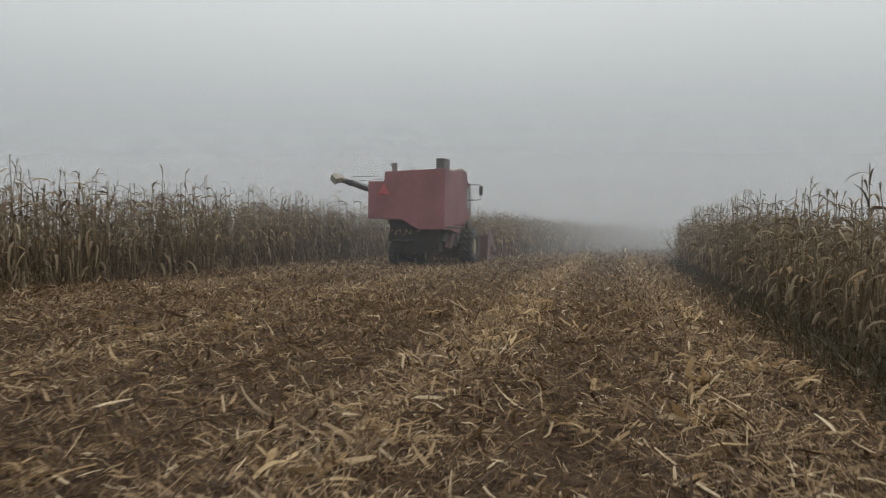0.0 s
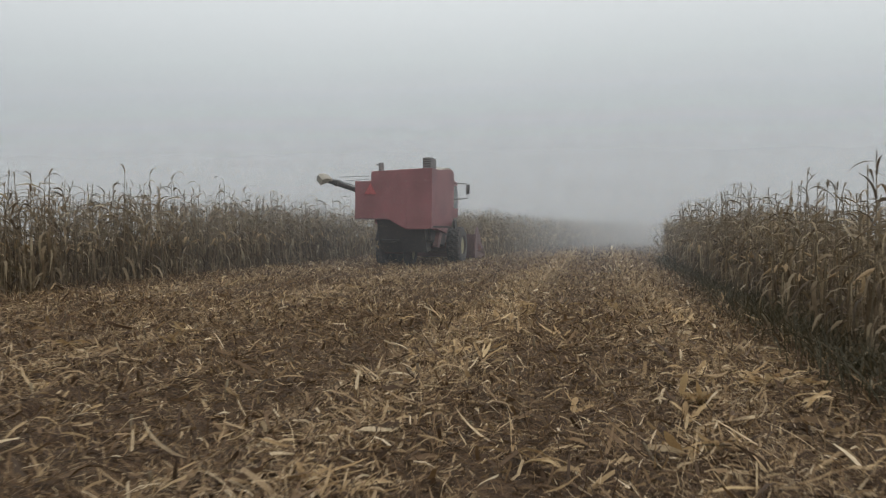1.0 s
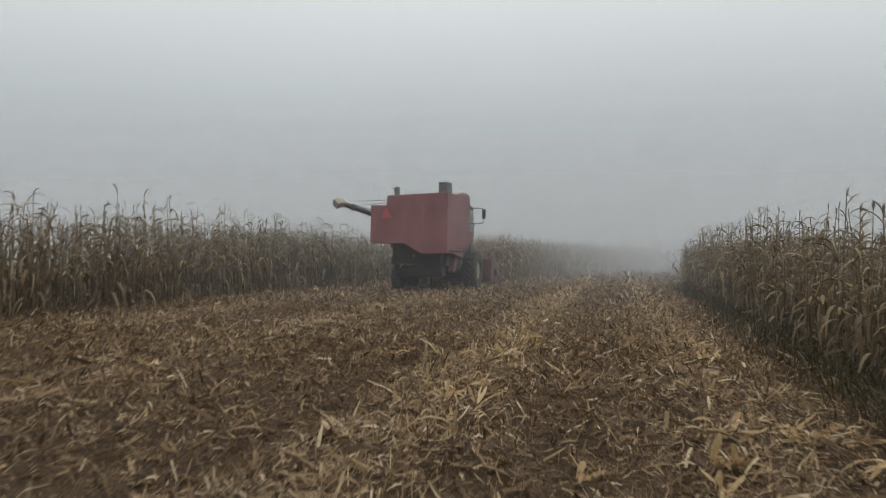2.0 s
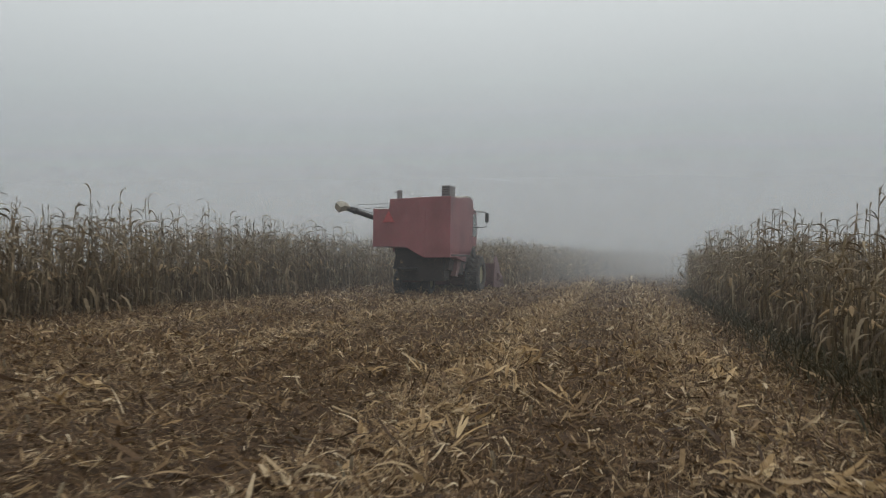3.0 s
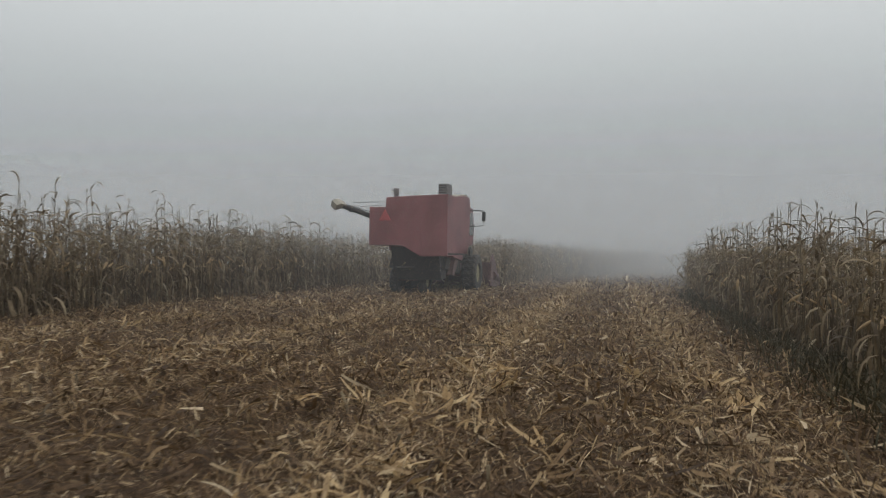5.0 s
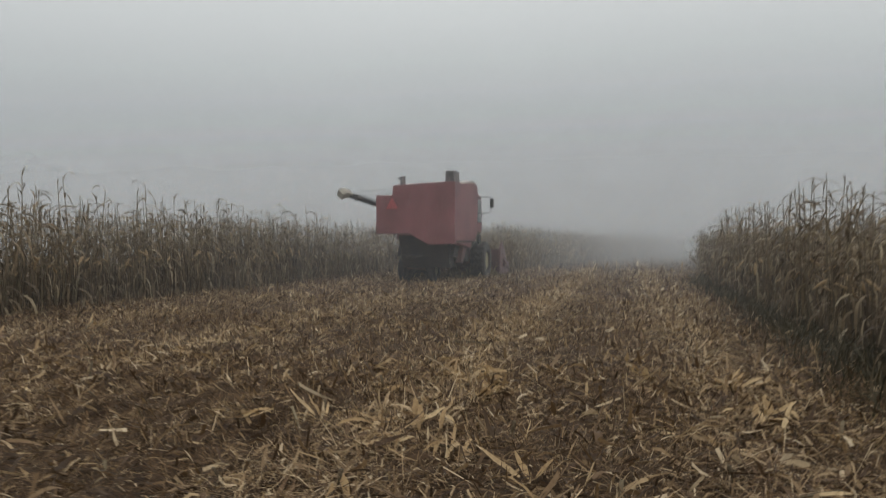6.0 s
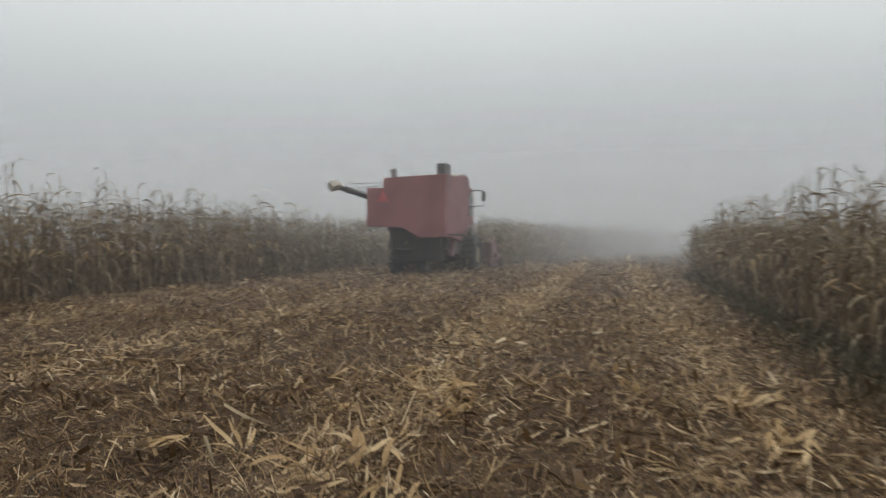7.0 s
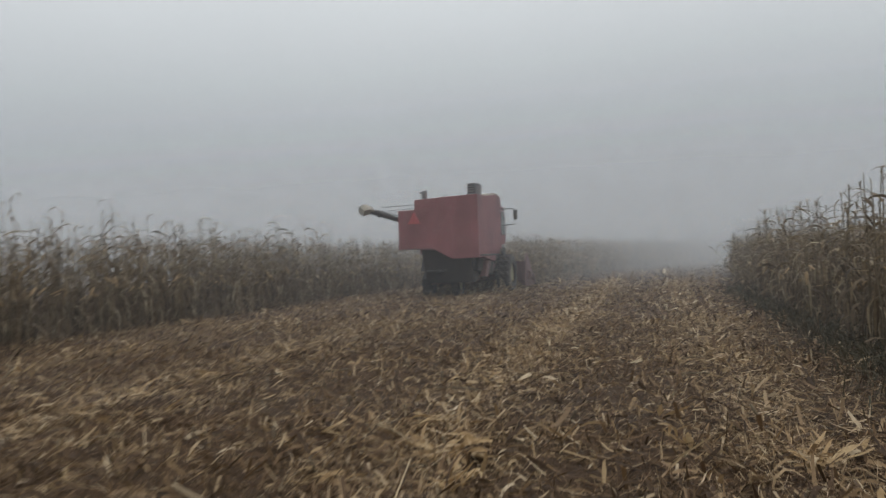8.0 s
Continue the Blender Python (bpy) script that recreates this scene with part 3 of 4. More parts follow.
# ---- standing corn ----
def ring_tube(pts, rad, sides=5):
    pts = np.asarray(pts, float)
    n = len(pts)
    a = np.arange(sides) * math.tau / sides
    v = (pts[:, None, :] + np.stack([np.cos(a), np.sin(a), 0 * a], -1)[None] * np.asarray(rad)[:, None, None]).reshape(-1, 3)
    q = [[i * sides + k, i * sides + (k + 1) % sides, (i + 1) * sides + (k + 1) % sides, (i + 1) * sides + k] for i in range(n - 1) for k in range(sides)]
    return v, np.array(q)


def corn_shape(rng):
    """One dry plant: its parts as (name, corners, faces, material number: 0 leaf, 1 stalk, 2 husk)."""
    h = rng.uniform(1.80, 2.10)
    bend = rng.normal(0, 0.08, 2)
    zz = np.linspace(0, 1, 6)
    line = np.stack([bend[0] * zz ** 2, bend[1] * zz ** 2, h * zz], -1)
    parts = [("stalk", *ring_tube(line, 0.014 - 0.009 * zz), 1)]
    n = rng.integers(15, 19)
    turn = rng.random() * math.tau
    for i in range(n):
        f = 0.06 + 0.93 * (i / (n - 1)) ** 1.12
        base = np.array([np.interp(f, zz, line[:, 0]), np.interp(f, zz, line[:, 1]), h * f])
        length = rng.uniform(0.38, 0.72) * np.interp(f, [0.6, 0.95], [1, 0.62])
        rise = rng.uniform(0.1, 1.3) if f > 0.55 else rng.uniform(-0.9, 0.7)
        drop = rng.uniform(2.0, 3.4) if f < 0.8 else rng.uniform(0.9, 3.0)
        a = turn + i * math.pi + rng.normal(0, 0.5)
        s = 6
        ang = rise - drop * np.linspace(0, 1, s) ** 1.2
        ang = np.clip(ang, -1.55, 1.5)
        r = np.concatenate([[0], np.cumsum(np.cos(ang[1:]) * length / (s - 1))])
        z = np.concatenate([[0], np.cumsum(np.sin(ang[1:]) * length / (s - 1))])
        a2 = a + np.linspace(0, rng.normal(0, 0.4), s)
        mid = base + np.stack([np.cos(a2) * r, np.sin(a2) * r, z], -1)
        mid[:, 2] = np.maximum(mid[:, 2], 0.03)
        w = 0.5 * rng.uniform(0.028, 0.058) * np.interp(f, [0, 0.6, 1.0], [1, 1, 0.55]) * np.interp(np.linspace(0, 1, s), [0, 0.25, 0.7, 1], [0.6, 1, 0.75, 0.08])
        roll = np.linspace(0, rng.normal(0, 1.2), s)
        side = np.stack([-np.sin(a2) * np.cos(roll), np.cos(a2) * np.cos(roll), np.sin(roll)], -1) * w[:, None]
        v = np.stack([mid - side, mid + side], 1).reshape(-1, 3)
        q = np.array([[2 * k, 2 * k + 2, 2 * k + 3, 2 * k + 1] for k in range(s - 1)])
        parts.append(("leaf", v, q, 0))
    tv, tq, off = [], [], 0
    for i in range(int(rng.choice([1, 1, 2, 3]))):
        a, lean = rng.random() * math.tau, (0.1 if i == 0 else rng.uniform(0.1, 0.5))
        ln = rng.uniform(0.04, 0.10)
        top = line[-1] + np.array([math.cos(a) * lean * ln, math.sin(a) * lean * ln, ln])
        mid = (line[-1] + top) / 2 + np.array([0, 0, 0.02])
        v, q = ring_tube([line[-1] - (0, 0, 0.03), mid, top], [0.005, 0.007, 0.002], 3)
        tv.append(v)
        tq.append(q + off)
        off += len(v)
    parts.append(("tassel", np.concatenate(tv), np.concatenate(tq), 1))
    if rng.random() < 0.8:
        f, a, hang = rng.uniform(0.40, 0.52), rng.random() * math.tau, rng.uniform(-1.3, 0.7)
        base = np.array([np.interp(f, zz, line[:, 0]), np.interp(f, zz, line[:, 1]), h * f])
        way = np.array([math.cos(a) * math.cos(hang), math.sin(a) * math.cos(hang), math.sin(hang)])
        s = np.linspace(0, 1, 6)
        v, q = ring_tube(base + s[:, None] * way * rng.uniform(0.2, 0.27), 0.004 + 0.028 * np.sin(np.pi * s ** 0.7), 6)
        parts.append(("ear", v, q, 2))
    return parts


shape_rng = np.random.default_rng(11)
CORN = [corn_shape(shape_rng) for _ in range(14)]
CORN_MATS = (M_LEAF_ONE, M_STALK, M_HUSK)


def corn_models():
    """Plants in parts, to be copied along the edges of the standing corn."""
    made = []
    for shape in CORN[:10]:
        plant = new("corn_plant")
        for name, v, q, k in shape:
            ob = new(name, quads_mesh(name, v, q, [CORN_MATS[k]]))
            ob.parent = plant
        made.append(plant)
    return made


def plant_pose(rng, x, y, tall):
    s = tall * float(np.clip(rng.normal(1.0, 0.07), 0.84, 1.08))
    lean = 24 if rng.random() < 0.05 else 4
    return pose(x, y, float(ground_z(np.float64(x), np.float64(y))) - 0.01, rng.normal(0, lean), rng.normal(0, lean), rng.uniform(0, 360)) @ Matrix.Diagonal((s, s, s, 1))


TALL_LEFT, TALL_AHEAD = 1.11, 1.12


def tall_right(y):
    return float(np.interp(y, [8.0, 14.0, 20.0, 34.0], [0.91, 0.94, 1.01, 0.95]))


def tall_left(y):
    return TALL_LEFT


def tall_ahead(y):
    return TALL_AHEAD


def build_corn_edges():
    models = corn_models()
    rng = np.random.default_rng(21)
    used = set()
    spots = []
    y = 11.0
    while y < 33:
        spots.append((left_edge(y) + rng.normal(0, 0.06), y, TALL_LEFT, "edge of the corn the machine cuts"))
        y += rng.uniform(0.15, 0.24)
    y = 8.5
    while y < 31:
        spots.append((right_edge(y) + rng.normal(0, 0.08), y, tall_right(y), "edge of the uncut corn"))
        y += rng.uniform(0.15, 0.26)
    for x, y, tall, where in spots:
        k = int(rng.integers(len(models)))
        m = plant_pose(rng, x, y, tall)
        if k in used:
            ob = copy_thing(models[k], m)
        else:
            ob = models[k]
            ob.matrix_basis = m
            used.add(k)
        tagged(ob, "tall dry brown corn plant with drooping leaves", "corn plant", "corn plants along the " + where)
    return models


def mass_corn(name, label, seed, spots, tall):
    """Many plants in one mesh."""
    rng = np.random.default_rng(seed)
    flat = []
    for shape in CORN:
        off, vs, qs, ks = 0, [], [], []
        for _, v, q, k in shape:
            vs.append(v)
            qs.append(q + off)
            ks.append(np.full(len(q), k))
            off += len(v)
        flat.append((np.concatenate(vs), np.concatenate(qs), np.concatenate(ks)))
    vs, qs, ks, off = [], [], [], 0
    for x, y in spots:
        v, q, k = flat[rng.integers(len(flat))]
        a, s = rng.random() * math.tau, 0.97 * tall(y) * float(np.clip(rng.normal(1.0, 0.07), 0.82, 1.12))
        lx, ly = rng.normal(0, 0.06, 2)
        c, d = math.cos(a), math.sin(a)
        w = np.empty_like(v)
        w[:, 0] = x + (v[:, 0] * c - v[:, 1] * d) * s + lx * v[:, 2]
        w[:, 1] = y + (v[:, 0] * d + v[:, 1] * c) * s + ly * v[:, 2]
        w[:, 2] = v[:, 2] * s + float(ground_z(np.float64(x), np.float64(y)))
        vs.append(w)
        qs.append(q + off)
        ks.append(k)
        off += len(v)
    ob = new(name, quads_mesh(name, np.concatenate(vs), np.concatenate(qs), [M_LEAF, M_STALK, M_HUSK], np.concatenate(ks)))
    tagged(ob, label, "corn field", kind="stuff")


def rows_of(seed, edge, side, first, count, y0, y1, step=0.22):
    rng = np.random.default_rng(seed)
    spots = []
    for r in range(first, first + count):
        y = y0 + rng.random() * step
        while y < y1:
            spots.append((edge(y) + side * 0.76 * r + rng.normal(0, 0.06), y + rng.normal(0, 0.03)))
            y += step * rng.uniform(0.75, 1.25) * (1 if y < 45 else 1.6)
    return spots


HEADER_END = 40.3           # where the row units stand at the clip's end


def cut_edge(y):
    return -5.35 + 0.03 * (y - 32) + bend(y)


def build_corn_mass():
    mass_corn("corn_field", "dense dry brown corn standing behind the field edge", 31, rows_of(41, left_edge, -1, 1, 5, 8.5, 36, 0.165) + rows_of(48, left_edge, -1, 1, 4, 36, 58) + rows_of(42, left_edge, -1, 0, 1, 33, 58) + rows_of(46, left_edge, -1, 0, 1, 8.5, 11) + rows_of(46, left_edge, -1, 0, 3, -6, 8.5), tall_left)
    mass_corn("corn_field", "dense dry olive-brown corn standing behind the field edge", 32, rows_of(43, right_edge, 1, 1, 5, 6, 62, 0.19) + rows_of(44, right_edge, 1, 0, 1, 31, 62) + rows_of(47, right_edge, 1, 0, 3, -6, 6) + rows_of(50, right_edge, 1, 0, 1, 6, 8.5), tall_right)
    mass_corn("corn_field", "dry corn still standing ahead of the harvester, fading into fog", 33, rows_of(45, cut_edge, -1, 0, 6, HEADER_END, 86), tall_ahead)


def build_cut_corn(models):
    """The plants that the header reaches and lays down during the clip: (thing, standing pose, lying pose, time)."""
    rng = np.random.default_rng(61)
    cut = []
    for r in range(4):
        y = HEADER_START + 0.1
        while y < HEADER_END:
            x = cut_edge(y) - 0.76 * r + rng.normal(0, 0.05)
            s = TALL_AHEAD * rng.normal(1, 0.05)
            turn = Matrix.Rotation(rng.random() * math.tau, 4, "Z") @ Matrix.Diagonal((s, s, s, 1))
            at = Matrix.Translation((x, y, 0.0))
            up = at @ turn
            ob = copy_thing(models[int(rng.integers(len(models)))], up)
            ob.scale = (s, s, s)
            tagged(ob, "dry corn plant being cut by the harvester header", "corn plant", "corn plants in front of the header")
            down = Matrix.Translation((x, y - 0.1, 0.03)) @ Matrix.Rotation(radians(-84), 4, "X") @ turn
            cut.append((ob, up, down, (y - HEADER_START) / HARVEST_SPEED))
            y += rng.uniform(0.19, 0.30)
    return cut


# ---- fog ----
def build_fog():
    veils = [(14.5, 0.02), (19.5, 0.025), (24.5, 0.03), (29.5, 0.03)]
    veils += [(34.0 + 2.7 * k + 0.09 * k * k, 0.018 + 0.011 * k + 0.0006 * k * k) for k in range(15)] + [(96.0, 0.97)]
    for y, amount in veils:
        bm = bmesh.new()
        f = [bm.verts.new(p) for p in ((-260, 0, -0.5), (260, 0, -0.5), (260, 0, 24), (-260, 0, 24))]
        bm.faces.new(f)
        me = bpy.data.meshes.new("fog_bank")
        bm.to_mesh(me)
        bm.free()
        me.materials.append(fog_material(amount))
        ob = new("backdrop", me)
        ob.matrix_basis = pose(0, y, 0)
        tagged(ob, "pale grey fog hanging over the far field", "fog", kind="structure")


# ---- the harvester ----
def wheel(parent, name, x, y, r, wide, side):
    """A tyre with lugs and a dished rim, turning about its x axis."""
    hub = new(name)
    hub.parent = parent
    hub.matrix_basis = pose(x, y, r)
    h = wide / 2
    ri = r * 0.48
    tyre = lathe_bm([(-h * 0.7, ri), (-h, ri * 1.15), (-h, r * 0.86), (-h * 0.75, r * 0.95), (-h * 0.1, r * 0.955), (h * 0.1, r * 0.955), (h * 0.75, r * 0.95), (h, r * 0.86), (h, ri * 1.15), (h * 0.7, ri)], 72)
    for v in tyre.verts:
        rad = math.hypot(v.co.y, v.co.z)
        if rad > r * 0.9:
            a = math.atan2(v.co.z, v.co.y) + (0.09 if v.co.x > 0 else -0.09) * abs(v.co.x) / h * 2
            lug = 1.05 if math.sin(a * 18 + (math.pi if v.co.x > 0 else 0)) > 0 else 0.985
            v.co.y, v.co.z = v.co.y * lug, v.co.z * lug
    part("tyre", tyre, M_RUBBER, hub)
    rim = lathe_bm([(side * h * 0.72, ri * 1.02), (side * h * 0.78, ri * 0.95), (side * h * 0.35, ri * 0.80), (side * h * 0.25, ri * 0.35), (side * h * 0.55, ri * 0.30), (side * h * 0.55, 0.02)], 28)
    part("rim", rim, M_RIM, hub, "dusty pale yellow steel rim")
    return hub


def build_harvester():
    root = new("combine_harvester")
    tagged(root, "old faded red combine harvester cutting corn in fog", "combine harvester")
    # rear hood: lower box out to the left, its floor dropping to the right
    part("rear_hood", prism_bm([(-1.57, 1.77), (-0.28, 1.77), (0.02, 1.60), (0.40, 1.40), (1.36, 1.43), (1.36, 3.16), (-1.57, 3.16)], "y", 0.0, 1.25, 0.03), M_RED, root, "faded red sheet metal rear hood")
    part("upper_hood", prism_bm([(-0.96, 3.10), (1.36, 3.10), (1.36, 3.61), (0.6, 3.58), (-0.93, 3.51)], "y", 0.004, 1.25, 0.025), M_RED, root, "faded red upper engine cover")
    part("grain_tank", prism_bm([(1.2, 1.60), (3.0, 1.52), (3.32, 1.85), (3.40, 3.45), (3.28, 3.72), (2.6, 3.74), (1.2, 3.61)], "x", -1.24, 1.34, 0.03), M_RED, root, "faded red grain tank with dusty panels")
    part("tank_rim", prism_bm([(1.6, 3.655), (2.6, 3.75), (3.22, 3.75), (3.1, 3.80), (2.5, 3.80), (1.7, 3.70)], "x", 0.9, 1.30, 0.01), M_CREAM, root, "pale dusty tank rim")
    part("side_panel", box_bm(1.335, 1.362, 0.45, 2.9, 1.62, 2.7, 0.010), M_RED, root, "red side shield panel")
    part("lower_lip", box_bm(1.24, 1.366, 0.2, 2.4, 1.47, 1.54, 0.012), M_DARK, root, "dark lower edge of the side shield")
    # pressed ribs and seams of the rear panel
    part("seam", tube_bm([(-0.62, -0.010, 2.50), (0.05, -0.010, 2.33), (0.45, -0.010, 2.27)], 0.013, 6), M_RED, root)
    part("rib", box_bm(-1.54, -0.30, -0.012, 0.02, 1.775, 1.80, 0.004), M_RED_SHADED, root)
    part("rib", box_bm(0.40, 0.43, -0.010, 0.02, 1.50, 3.10, 0.006), M_RED, root)
    part("rib", box_bm(-0.95, 1.38, -0.008, 0.02, 3.13, 3.155, 0.004), M_RED, root)
    part("tail_lamp", box_bm(-1.60, -1.565, 0.10, 0.18, 2.42, 2.52, 0.01), M_DARK, root, "small dark lamp on the hood's side")
    # slow vehicle sign
    sign = part("slow_vehicle_sign", prism_bm([(-1.14, 2.70), (-0.77, 2.70), (-0.955, 3.03)], "y", -0.055, -0.035, 0.004), M_SIGN, root, "orange-red triangular slow vehicle sign")
    part("sign_border", prism_bm([(-1.19, 2.665), (-0.72, 2.665), (-0.955, 3.08)], "y", -0.034, -0.012, 0.004), M_SIGN_EDGE, sign)
    # straw outlet and sieves under the hood
    part("straw_hood", prism_bm([(0.35, 1.74), (1.2, 1.7), (1.45, 0.62), (0.85, 0.55)], "x", -0.85, 0.95, 0.02), M_DARK, root, "dark straw outlet under the hood")
    part("sieve_shoe", prism_bm([(0.75, 0.98), (2.9, 0.75), (2.9, 1.6), (1.1, 1.6)], "x", -1.05, 1.1, 0.02), M_DARK, root)
    part("spreader", lathe_bm([(-0.02, 0.02), (-0.02, 0.34), (0.02, 0.34), (0.10, 0.06)], 18), M_DARK, root, "", pose(-0.35, 0.5, 1.0, 0, 90, 0))
    part("chassis_beam", box_bm(-0.85, -0.65, 1.6, 5.6, 0.95, 1.15, 0.02), M_RED_SHADED, root)
    part("chassis_beam", box_bm(0.65, 0.85, 1.6, 5.6, 0.95, 1.15, 0.02), M_RED_SHADED, root)
    part("rear_axle", box_bm(-1.05, 0.2, 1.42, 1.62, 0.46, 0.62, 0.03), M_RED_SHADED, root)
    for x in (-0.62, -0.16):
        part("axle_leg", prism_bm([(1.38, 0.5), (1.66, 0.5), (2.0, 1.7), (1.5, 1.7)], "x", x - 0.07, x + 0.07, 0.02), M_RED_SHADED, root)
    part("front_axle", box_bm(-1.1, 1.15, 3.6, 3.9, 0.62, 0.88, 0.03), M_RED_SHADED, root)
    part("lower_body", prism_bm([(2.2, 0.8), (5.0, 0.95), (5.2, 1.9), (2.0, 1.85)], "x", -0.8, 0.8, 0.03), M_DARK, root, "dark underside with threshing housing")
    part("side_shield", prism_bm([(1.0, 1.40), (2.3, 1.25), (2.6, 1.80), (1.0, 1.80)], "x", 1.0, 1.34, 0.02), M_RED, root)
    part("drive_shield", prism_bm([(1.2, 0.75), (1.5, 0.70), (2.3, 1.5), (1.7, 1.6)], "x", 1.05, 1.25, 0.02), M_RED_SHADED, root)
    pulley = lathe_bm([(-0.04, 0.02), (-0.04, 0.20), (-0.01, 0.17), (0.01, 0.17), (0.04, 0.20), (0.04, 0.02)], 20)
    part("pulley", pulley, M_DARK, root, "", pose(1.5, 2.9, 1.62))
    wheels = [
        (wheel(root, "rear_wheel", -1.00, 1.52, 0.48, 0.30, -1), -1.00, 1.52, 0.48),
        (wheel(root, "rear_wheel", 0.10, 1.52, 0.48, 0.30, 1), 0.10, 1.52, 0.48),
        (wheel(root, "front_wheel", -1.30, 3.75, 0.76, 0.55, -1), -1.30, 3.75, 0.76),
        (wheel(root, "front_wheel", 1.38, 3.75, 0.76, 0.55, 1), 1.38, 3.75, 0.76),
    ]
    # engine top: intake box, exhaust, cap
    intake = part("air_intake", box_bm(0.69, 1.02, 1.10, 1.85, 3.56, 4.09, 0.025), M_GREY, root, "dark grey boxy rotary air intake")
    for k in range(5):
        part("slat", box_bm(0.73, 0.98, 1.088, 1.10, 3.66 + 0.085 * k, 3.69 + 0.085 * k, 0.0), M_DARK, intake)
    part("exhaust_pipe", tube_bm([(-0.98, 1.2, 3.50), (-0.98, 1.2, 3.92)], 0.10, 14), M_GREY, root, "short sooty exhaust stack")
    part("exhaust_flap", box_bm(-1.16, -1.08, 1.15, 1.25, 3.82, 3.88, 0.01), M_GREY, root)
    part("filler_cap", tube_bm([(-0.20, 1.2, 3.52), (-0.21, 1.2, 3.72)], 0.03, 8), M_DARK, root)
    part("handrail", tube_bm([(-0.1, 1.3, 3.56), (-0.08, 1.3, 3.63), (0.66, 1.3, 3.66), (0.68, 1.3, 3.58)], 0.014, 6), M_DARK, root)
    # unloading auger folded to the rear left
    tube = part("unloading_auger", tube_bm([(-1.60, 1.95, 2.71), (-1.99, 1.07, 2.905), (-2.56, -0.20, 3.19)], 0.095, 16), M_DARK, root, "dark unloading auger tube folded backwards", smooth=True)
    part("collar", tube_bm([(-2.36, 0.25, 3.09), (-2.41, 0.13, 3.115)], 0.12, 16), M_DARK, tube)
    part("spout", tube_bm([(-2.50, -0.07, 3.17), (-2.55, -0.18, 3.22), (-2.64, -0.36, 3.24), (-2.74, -0.52, 3.17)], [0.11, 0.15, 0.19, 0.20], 4), M_CREAM, tube, "worn cream rubber auger spout")
    part("auger_hose", tube_bm([(-1.95, 1.1, 3.04), (-2.1, 0.75, 3.10), (-2.4, 0.1, 3.23)], 0.014, 6), M_DARK, tube)
    part("stay_rod", tube_bm([(-0.92, 1.1, 3.43), (-2.32, 0.25, 3.33)], 0.011, 6), M_DARK, root)
    part("stay_rod", tube_bm([(-0.92, 1.1, 3.32), (-2.15, 0.5, 3.20)], 0.010, 6), M_DARK, root)
    # cab, mostly hidden behind the tank
    part("cab", prism_bm([(3.85, 1.9), (5.6, 1.9), (5.75, 2.7), (5.45, 3.45), (3.85, 3.45)], "x", -1.0, 0.95, 0.04), M_RED, root)
    part("cab_window", prism_bm([(4.1, 2.3), (5.45, 2.3), (5.55, 2.7), (5.35, 3.25), (4.1, 3.25)], "x", 0.96, 0.975, 0.004), M_GLASS, root, "dark tinted cab side window")
    arm = part("mirror_arm", tube_bm([(0.9, 4.9, 3.34), (1.42, 5.1, 3.34), (1.46, 5.12, 3.33)], 0.020, 8), M_DARK, root)
    part("mirror_arm", tube_bm([(0.9, 4.9, 2.68), (1.35, 5.1, 2.70), (1.48, 5.12, 2.72), (1.50, 5.12, 2.88)], 0.020, 8), M_DARK, root)
    part("mirror", box_bm(1.42, 1.58, 5.09, 5.15, 2.90, 3.30, 0.03), M_DARK, arm, "tall black rear-view mirror")
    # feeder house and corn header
    part("feeder_house", prism_bm([(4.6, 0.9), (6.0, 0.35), (6.0, 0.95), (4.8, 1.6)], "x", -0.6, 0.6, 0.03), M_RED_SHADED, root)
    head = part("corn_header", prism_bm([(5.8, 0.22), (6.6, 0.15), (6.65, 0.35), (6.1, 0.5), (6.05, 1.15), (5.8, 1.2)], "x", -1.75, 1.68, 0.02), M_RED_SHADED, root, "red corn header with pointed row dividers")
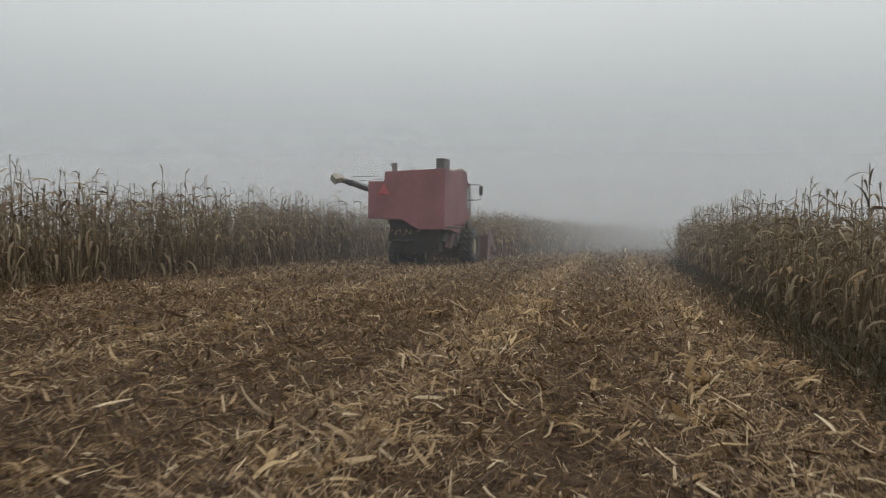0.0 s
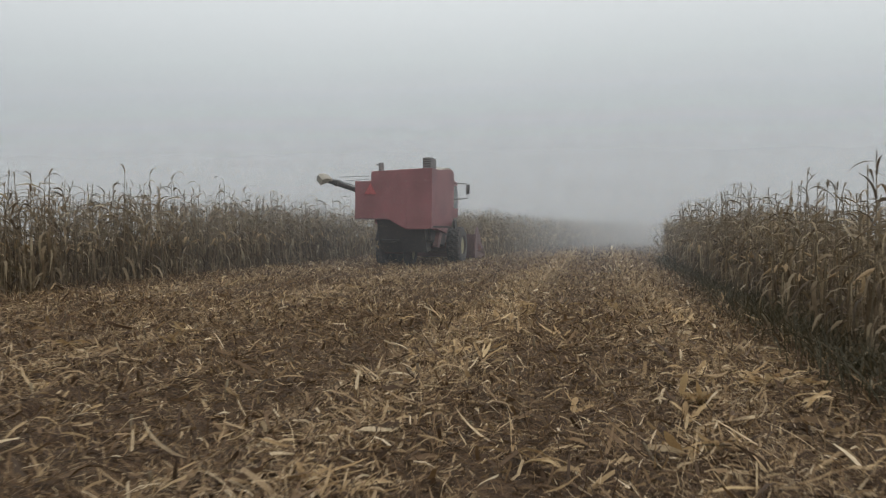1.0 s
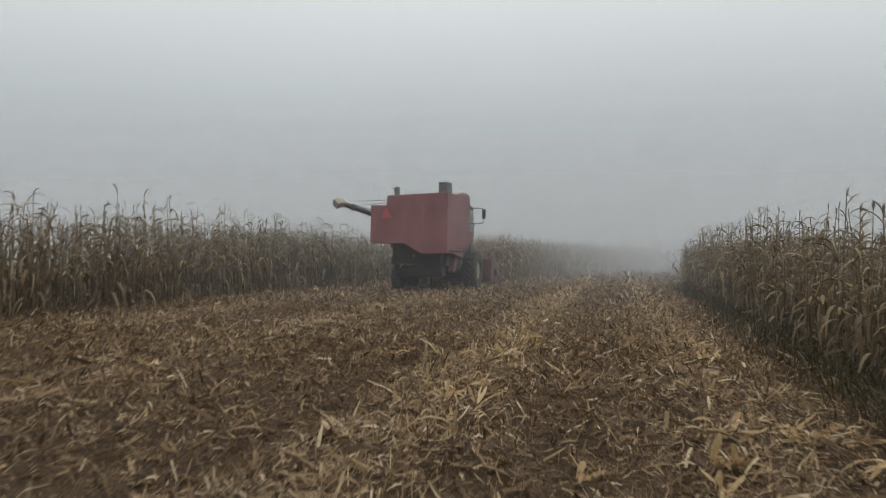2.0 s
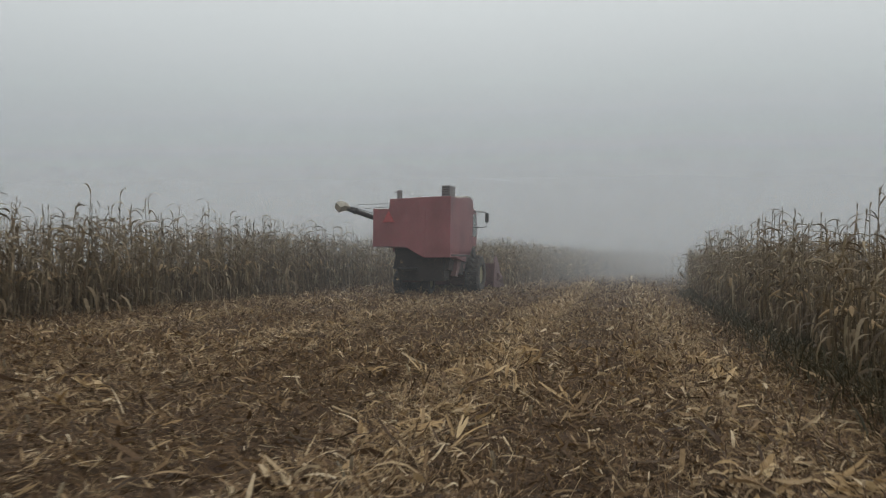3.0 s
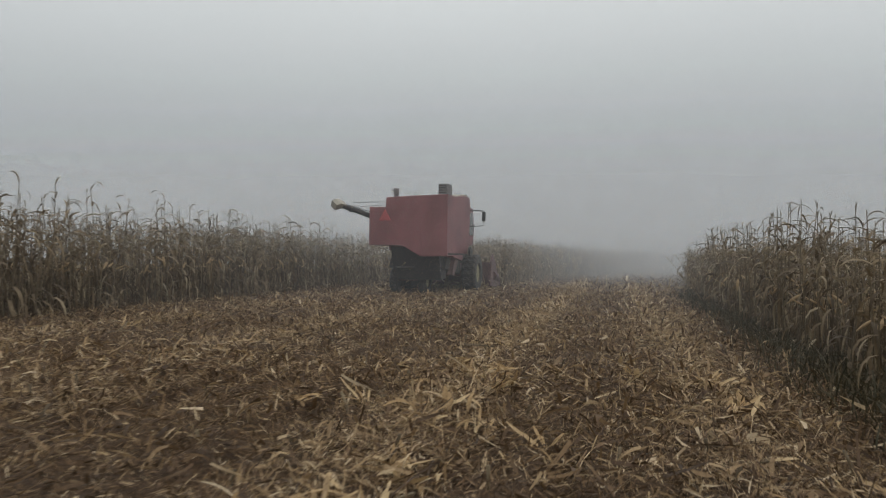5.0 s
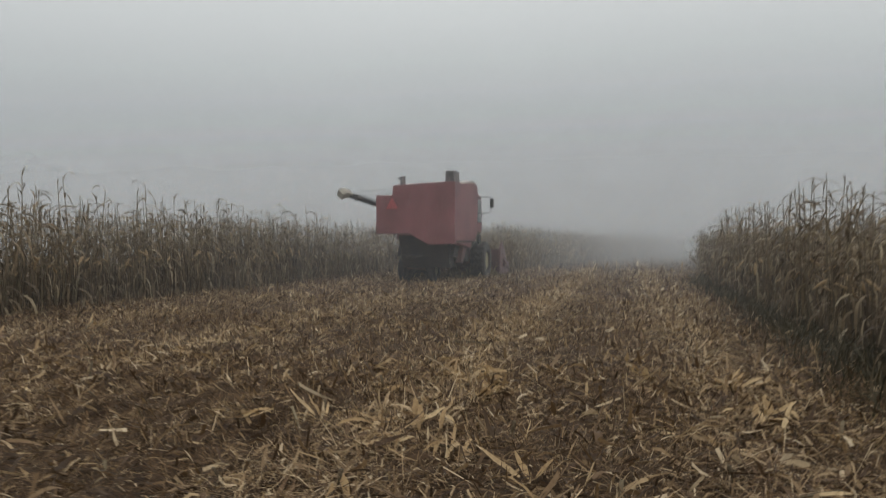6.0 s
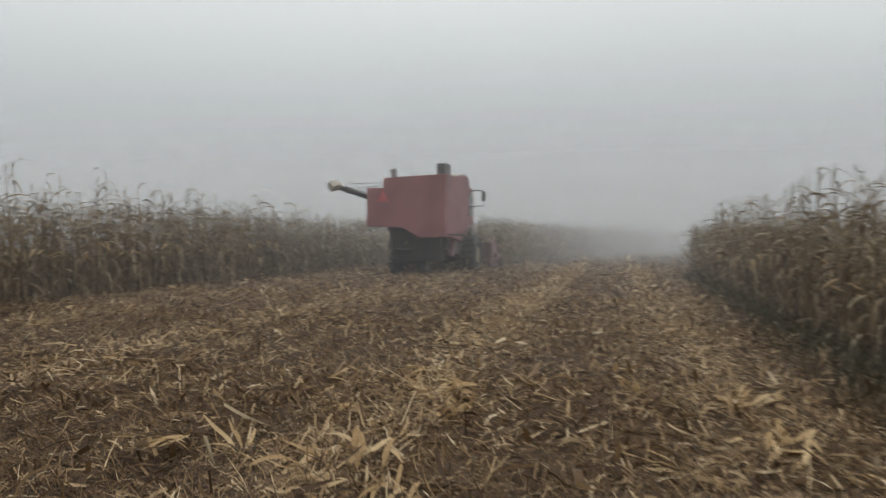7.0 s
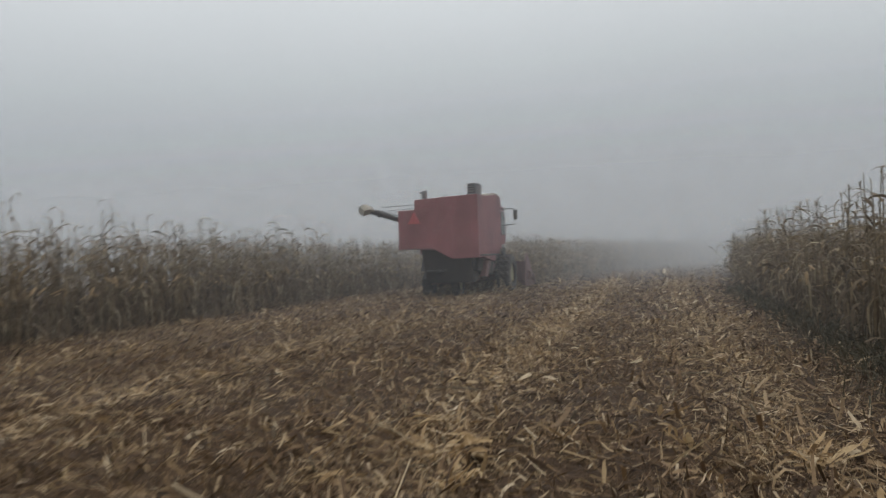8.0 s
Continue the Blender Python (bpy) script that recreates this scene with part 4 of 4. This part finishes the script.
    for k in range(5):
        x = -1.70 + 3.4 * k / 4
        part("row_divider", tube_bm([(x, 6.05, 0.62), (x, 6.8, 0.55), (x, 7.8, 0.14)], [0.20, 0.17, 0.02], 10), M_RED_SHADED, head)
    for x in (-1.83, 1.68):
        part("end_shield", prism_bm([(5.45, 0.2), (6.7, 0.12), (7.3, 0.2), (6.5, 1.15), (5.95, 1.52), (5.6, 1.2)], "x", x, x + 0.08, 0.015), M_RED_SHADED, head, "faded red header end shield")
    return root, wheels




def harvester_pose(t):
    d = HARVEST_SPEED * t
    return pose(-7.18 + ROW_TURN * d, 25.65 + d, 0.0, 0, 0, -3.0)


build_ground()
build_fog()
harvester, harvester_wheels = build_harvester()
build_litter()
build_stubble()
build_weeds()
build_husks()
build_stalk_pieces()
thrown_scraps = build_thrown_scraps()
models = build_corn_edges()
build_corn_mass()
cut_corn = build_cut_corn(models)


def motions():
    times = [0.5 * k for k in range(17)]
    walk(harvester, [(t, harvester_pose(t)) for t in times])
    for ob, up, down, t in cut_corn:
        rows = [(0.0, up)] + ([(t, up)] if t > 0.05 else []) + [(t + 0.3, up.lerp(down, 0.4)), (t + 0.7, down)]
        walk(ob, rows + ([(8.0, down)] if t < 7.2 else []))
    for ob, t, start, end, turn in thrown_scraps:
        rows = [(0.0, harvester_pose(0.0) @ Matrix.Translation(start) @ pose(0, 0, 0, -70, -60, turn[2]))]
        rows.append((t, harvester_pose(t) @ Matrix.Translation(start) @ pose(0, 0, 0, -70, -60, turn[2])))
        land = harvester_pose(t) @ end
        land.z = float(ground_z(np.float64(land.x), np.float64(land.y))) + 0.05
        way = land - rows[-1][1].translation
        for f, up in ((0.35, 0.12), (0.7, 0.12), (1.0, 0.0)):
            at = rows[1][1].translation + way * f + Vector((0, 0, up))
            rows.append((t + 0.6 * f, Matrix.Translation(at) @ pose(0, 0, 0, -70 * (1 - f), -60 * (1 - f), turn[2] + 50 * f)))
        walk(ob, rows + [(8.0, rows[-1][1])])
    for hub, x, y, r in harvester_wheels:
        walk(hub, [(t, pose(x, y, r, -math.degrees(HARVEST_SPEED * t / r))) for t in times])


motions()
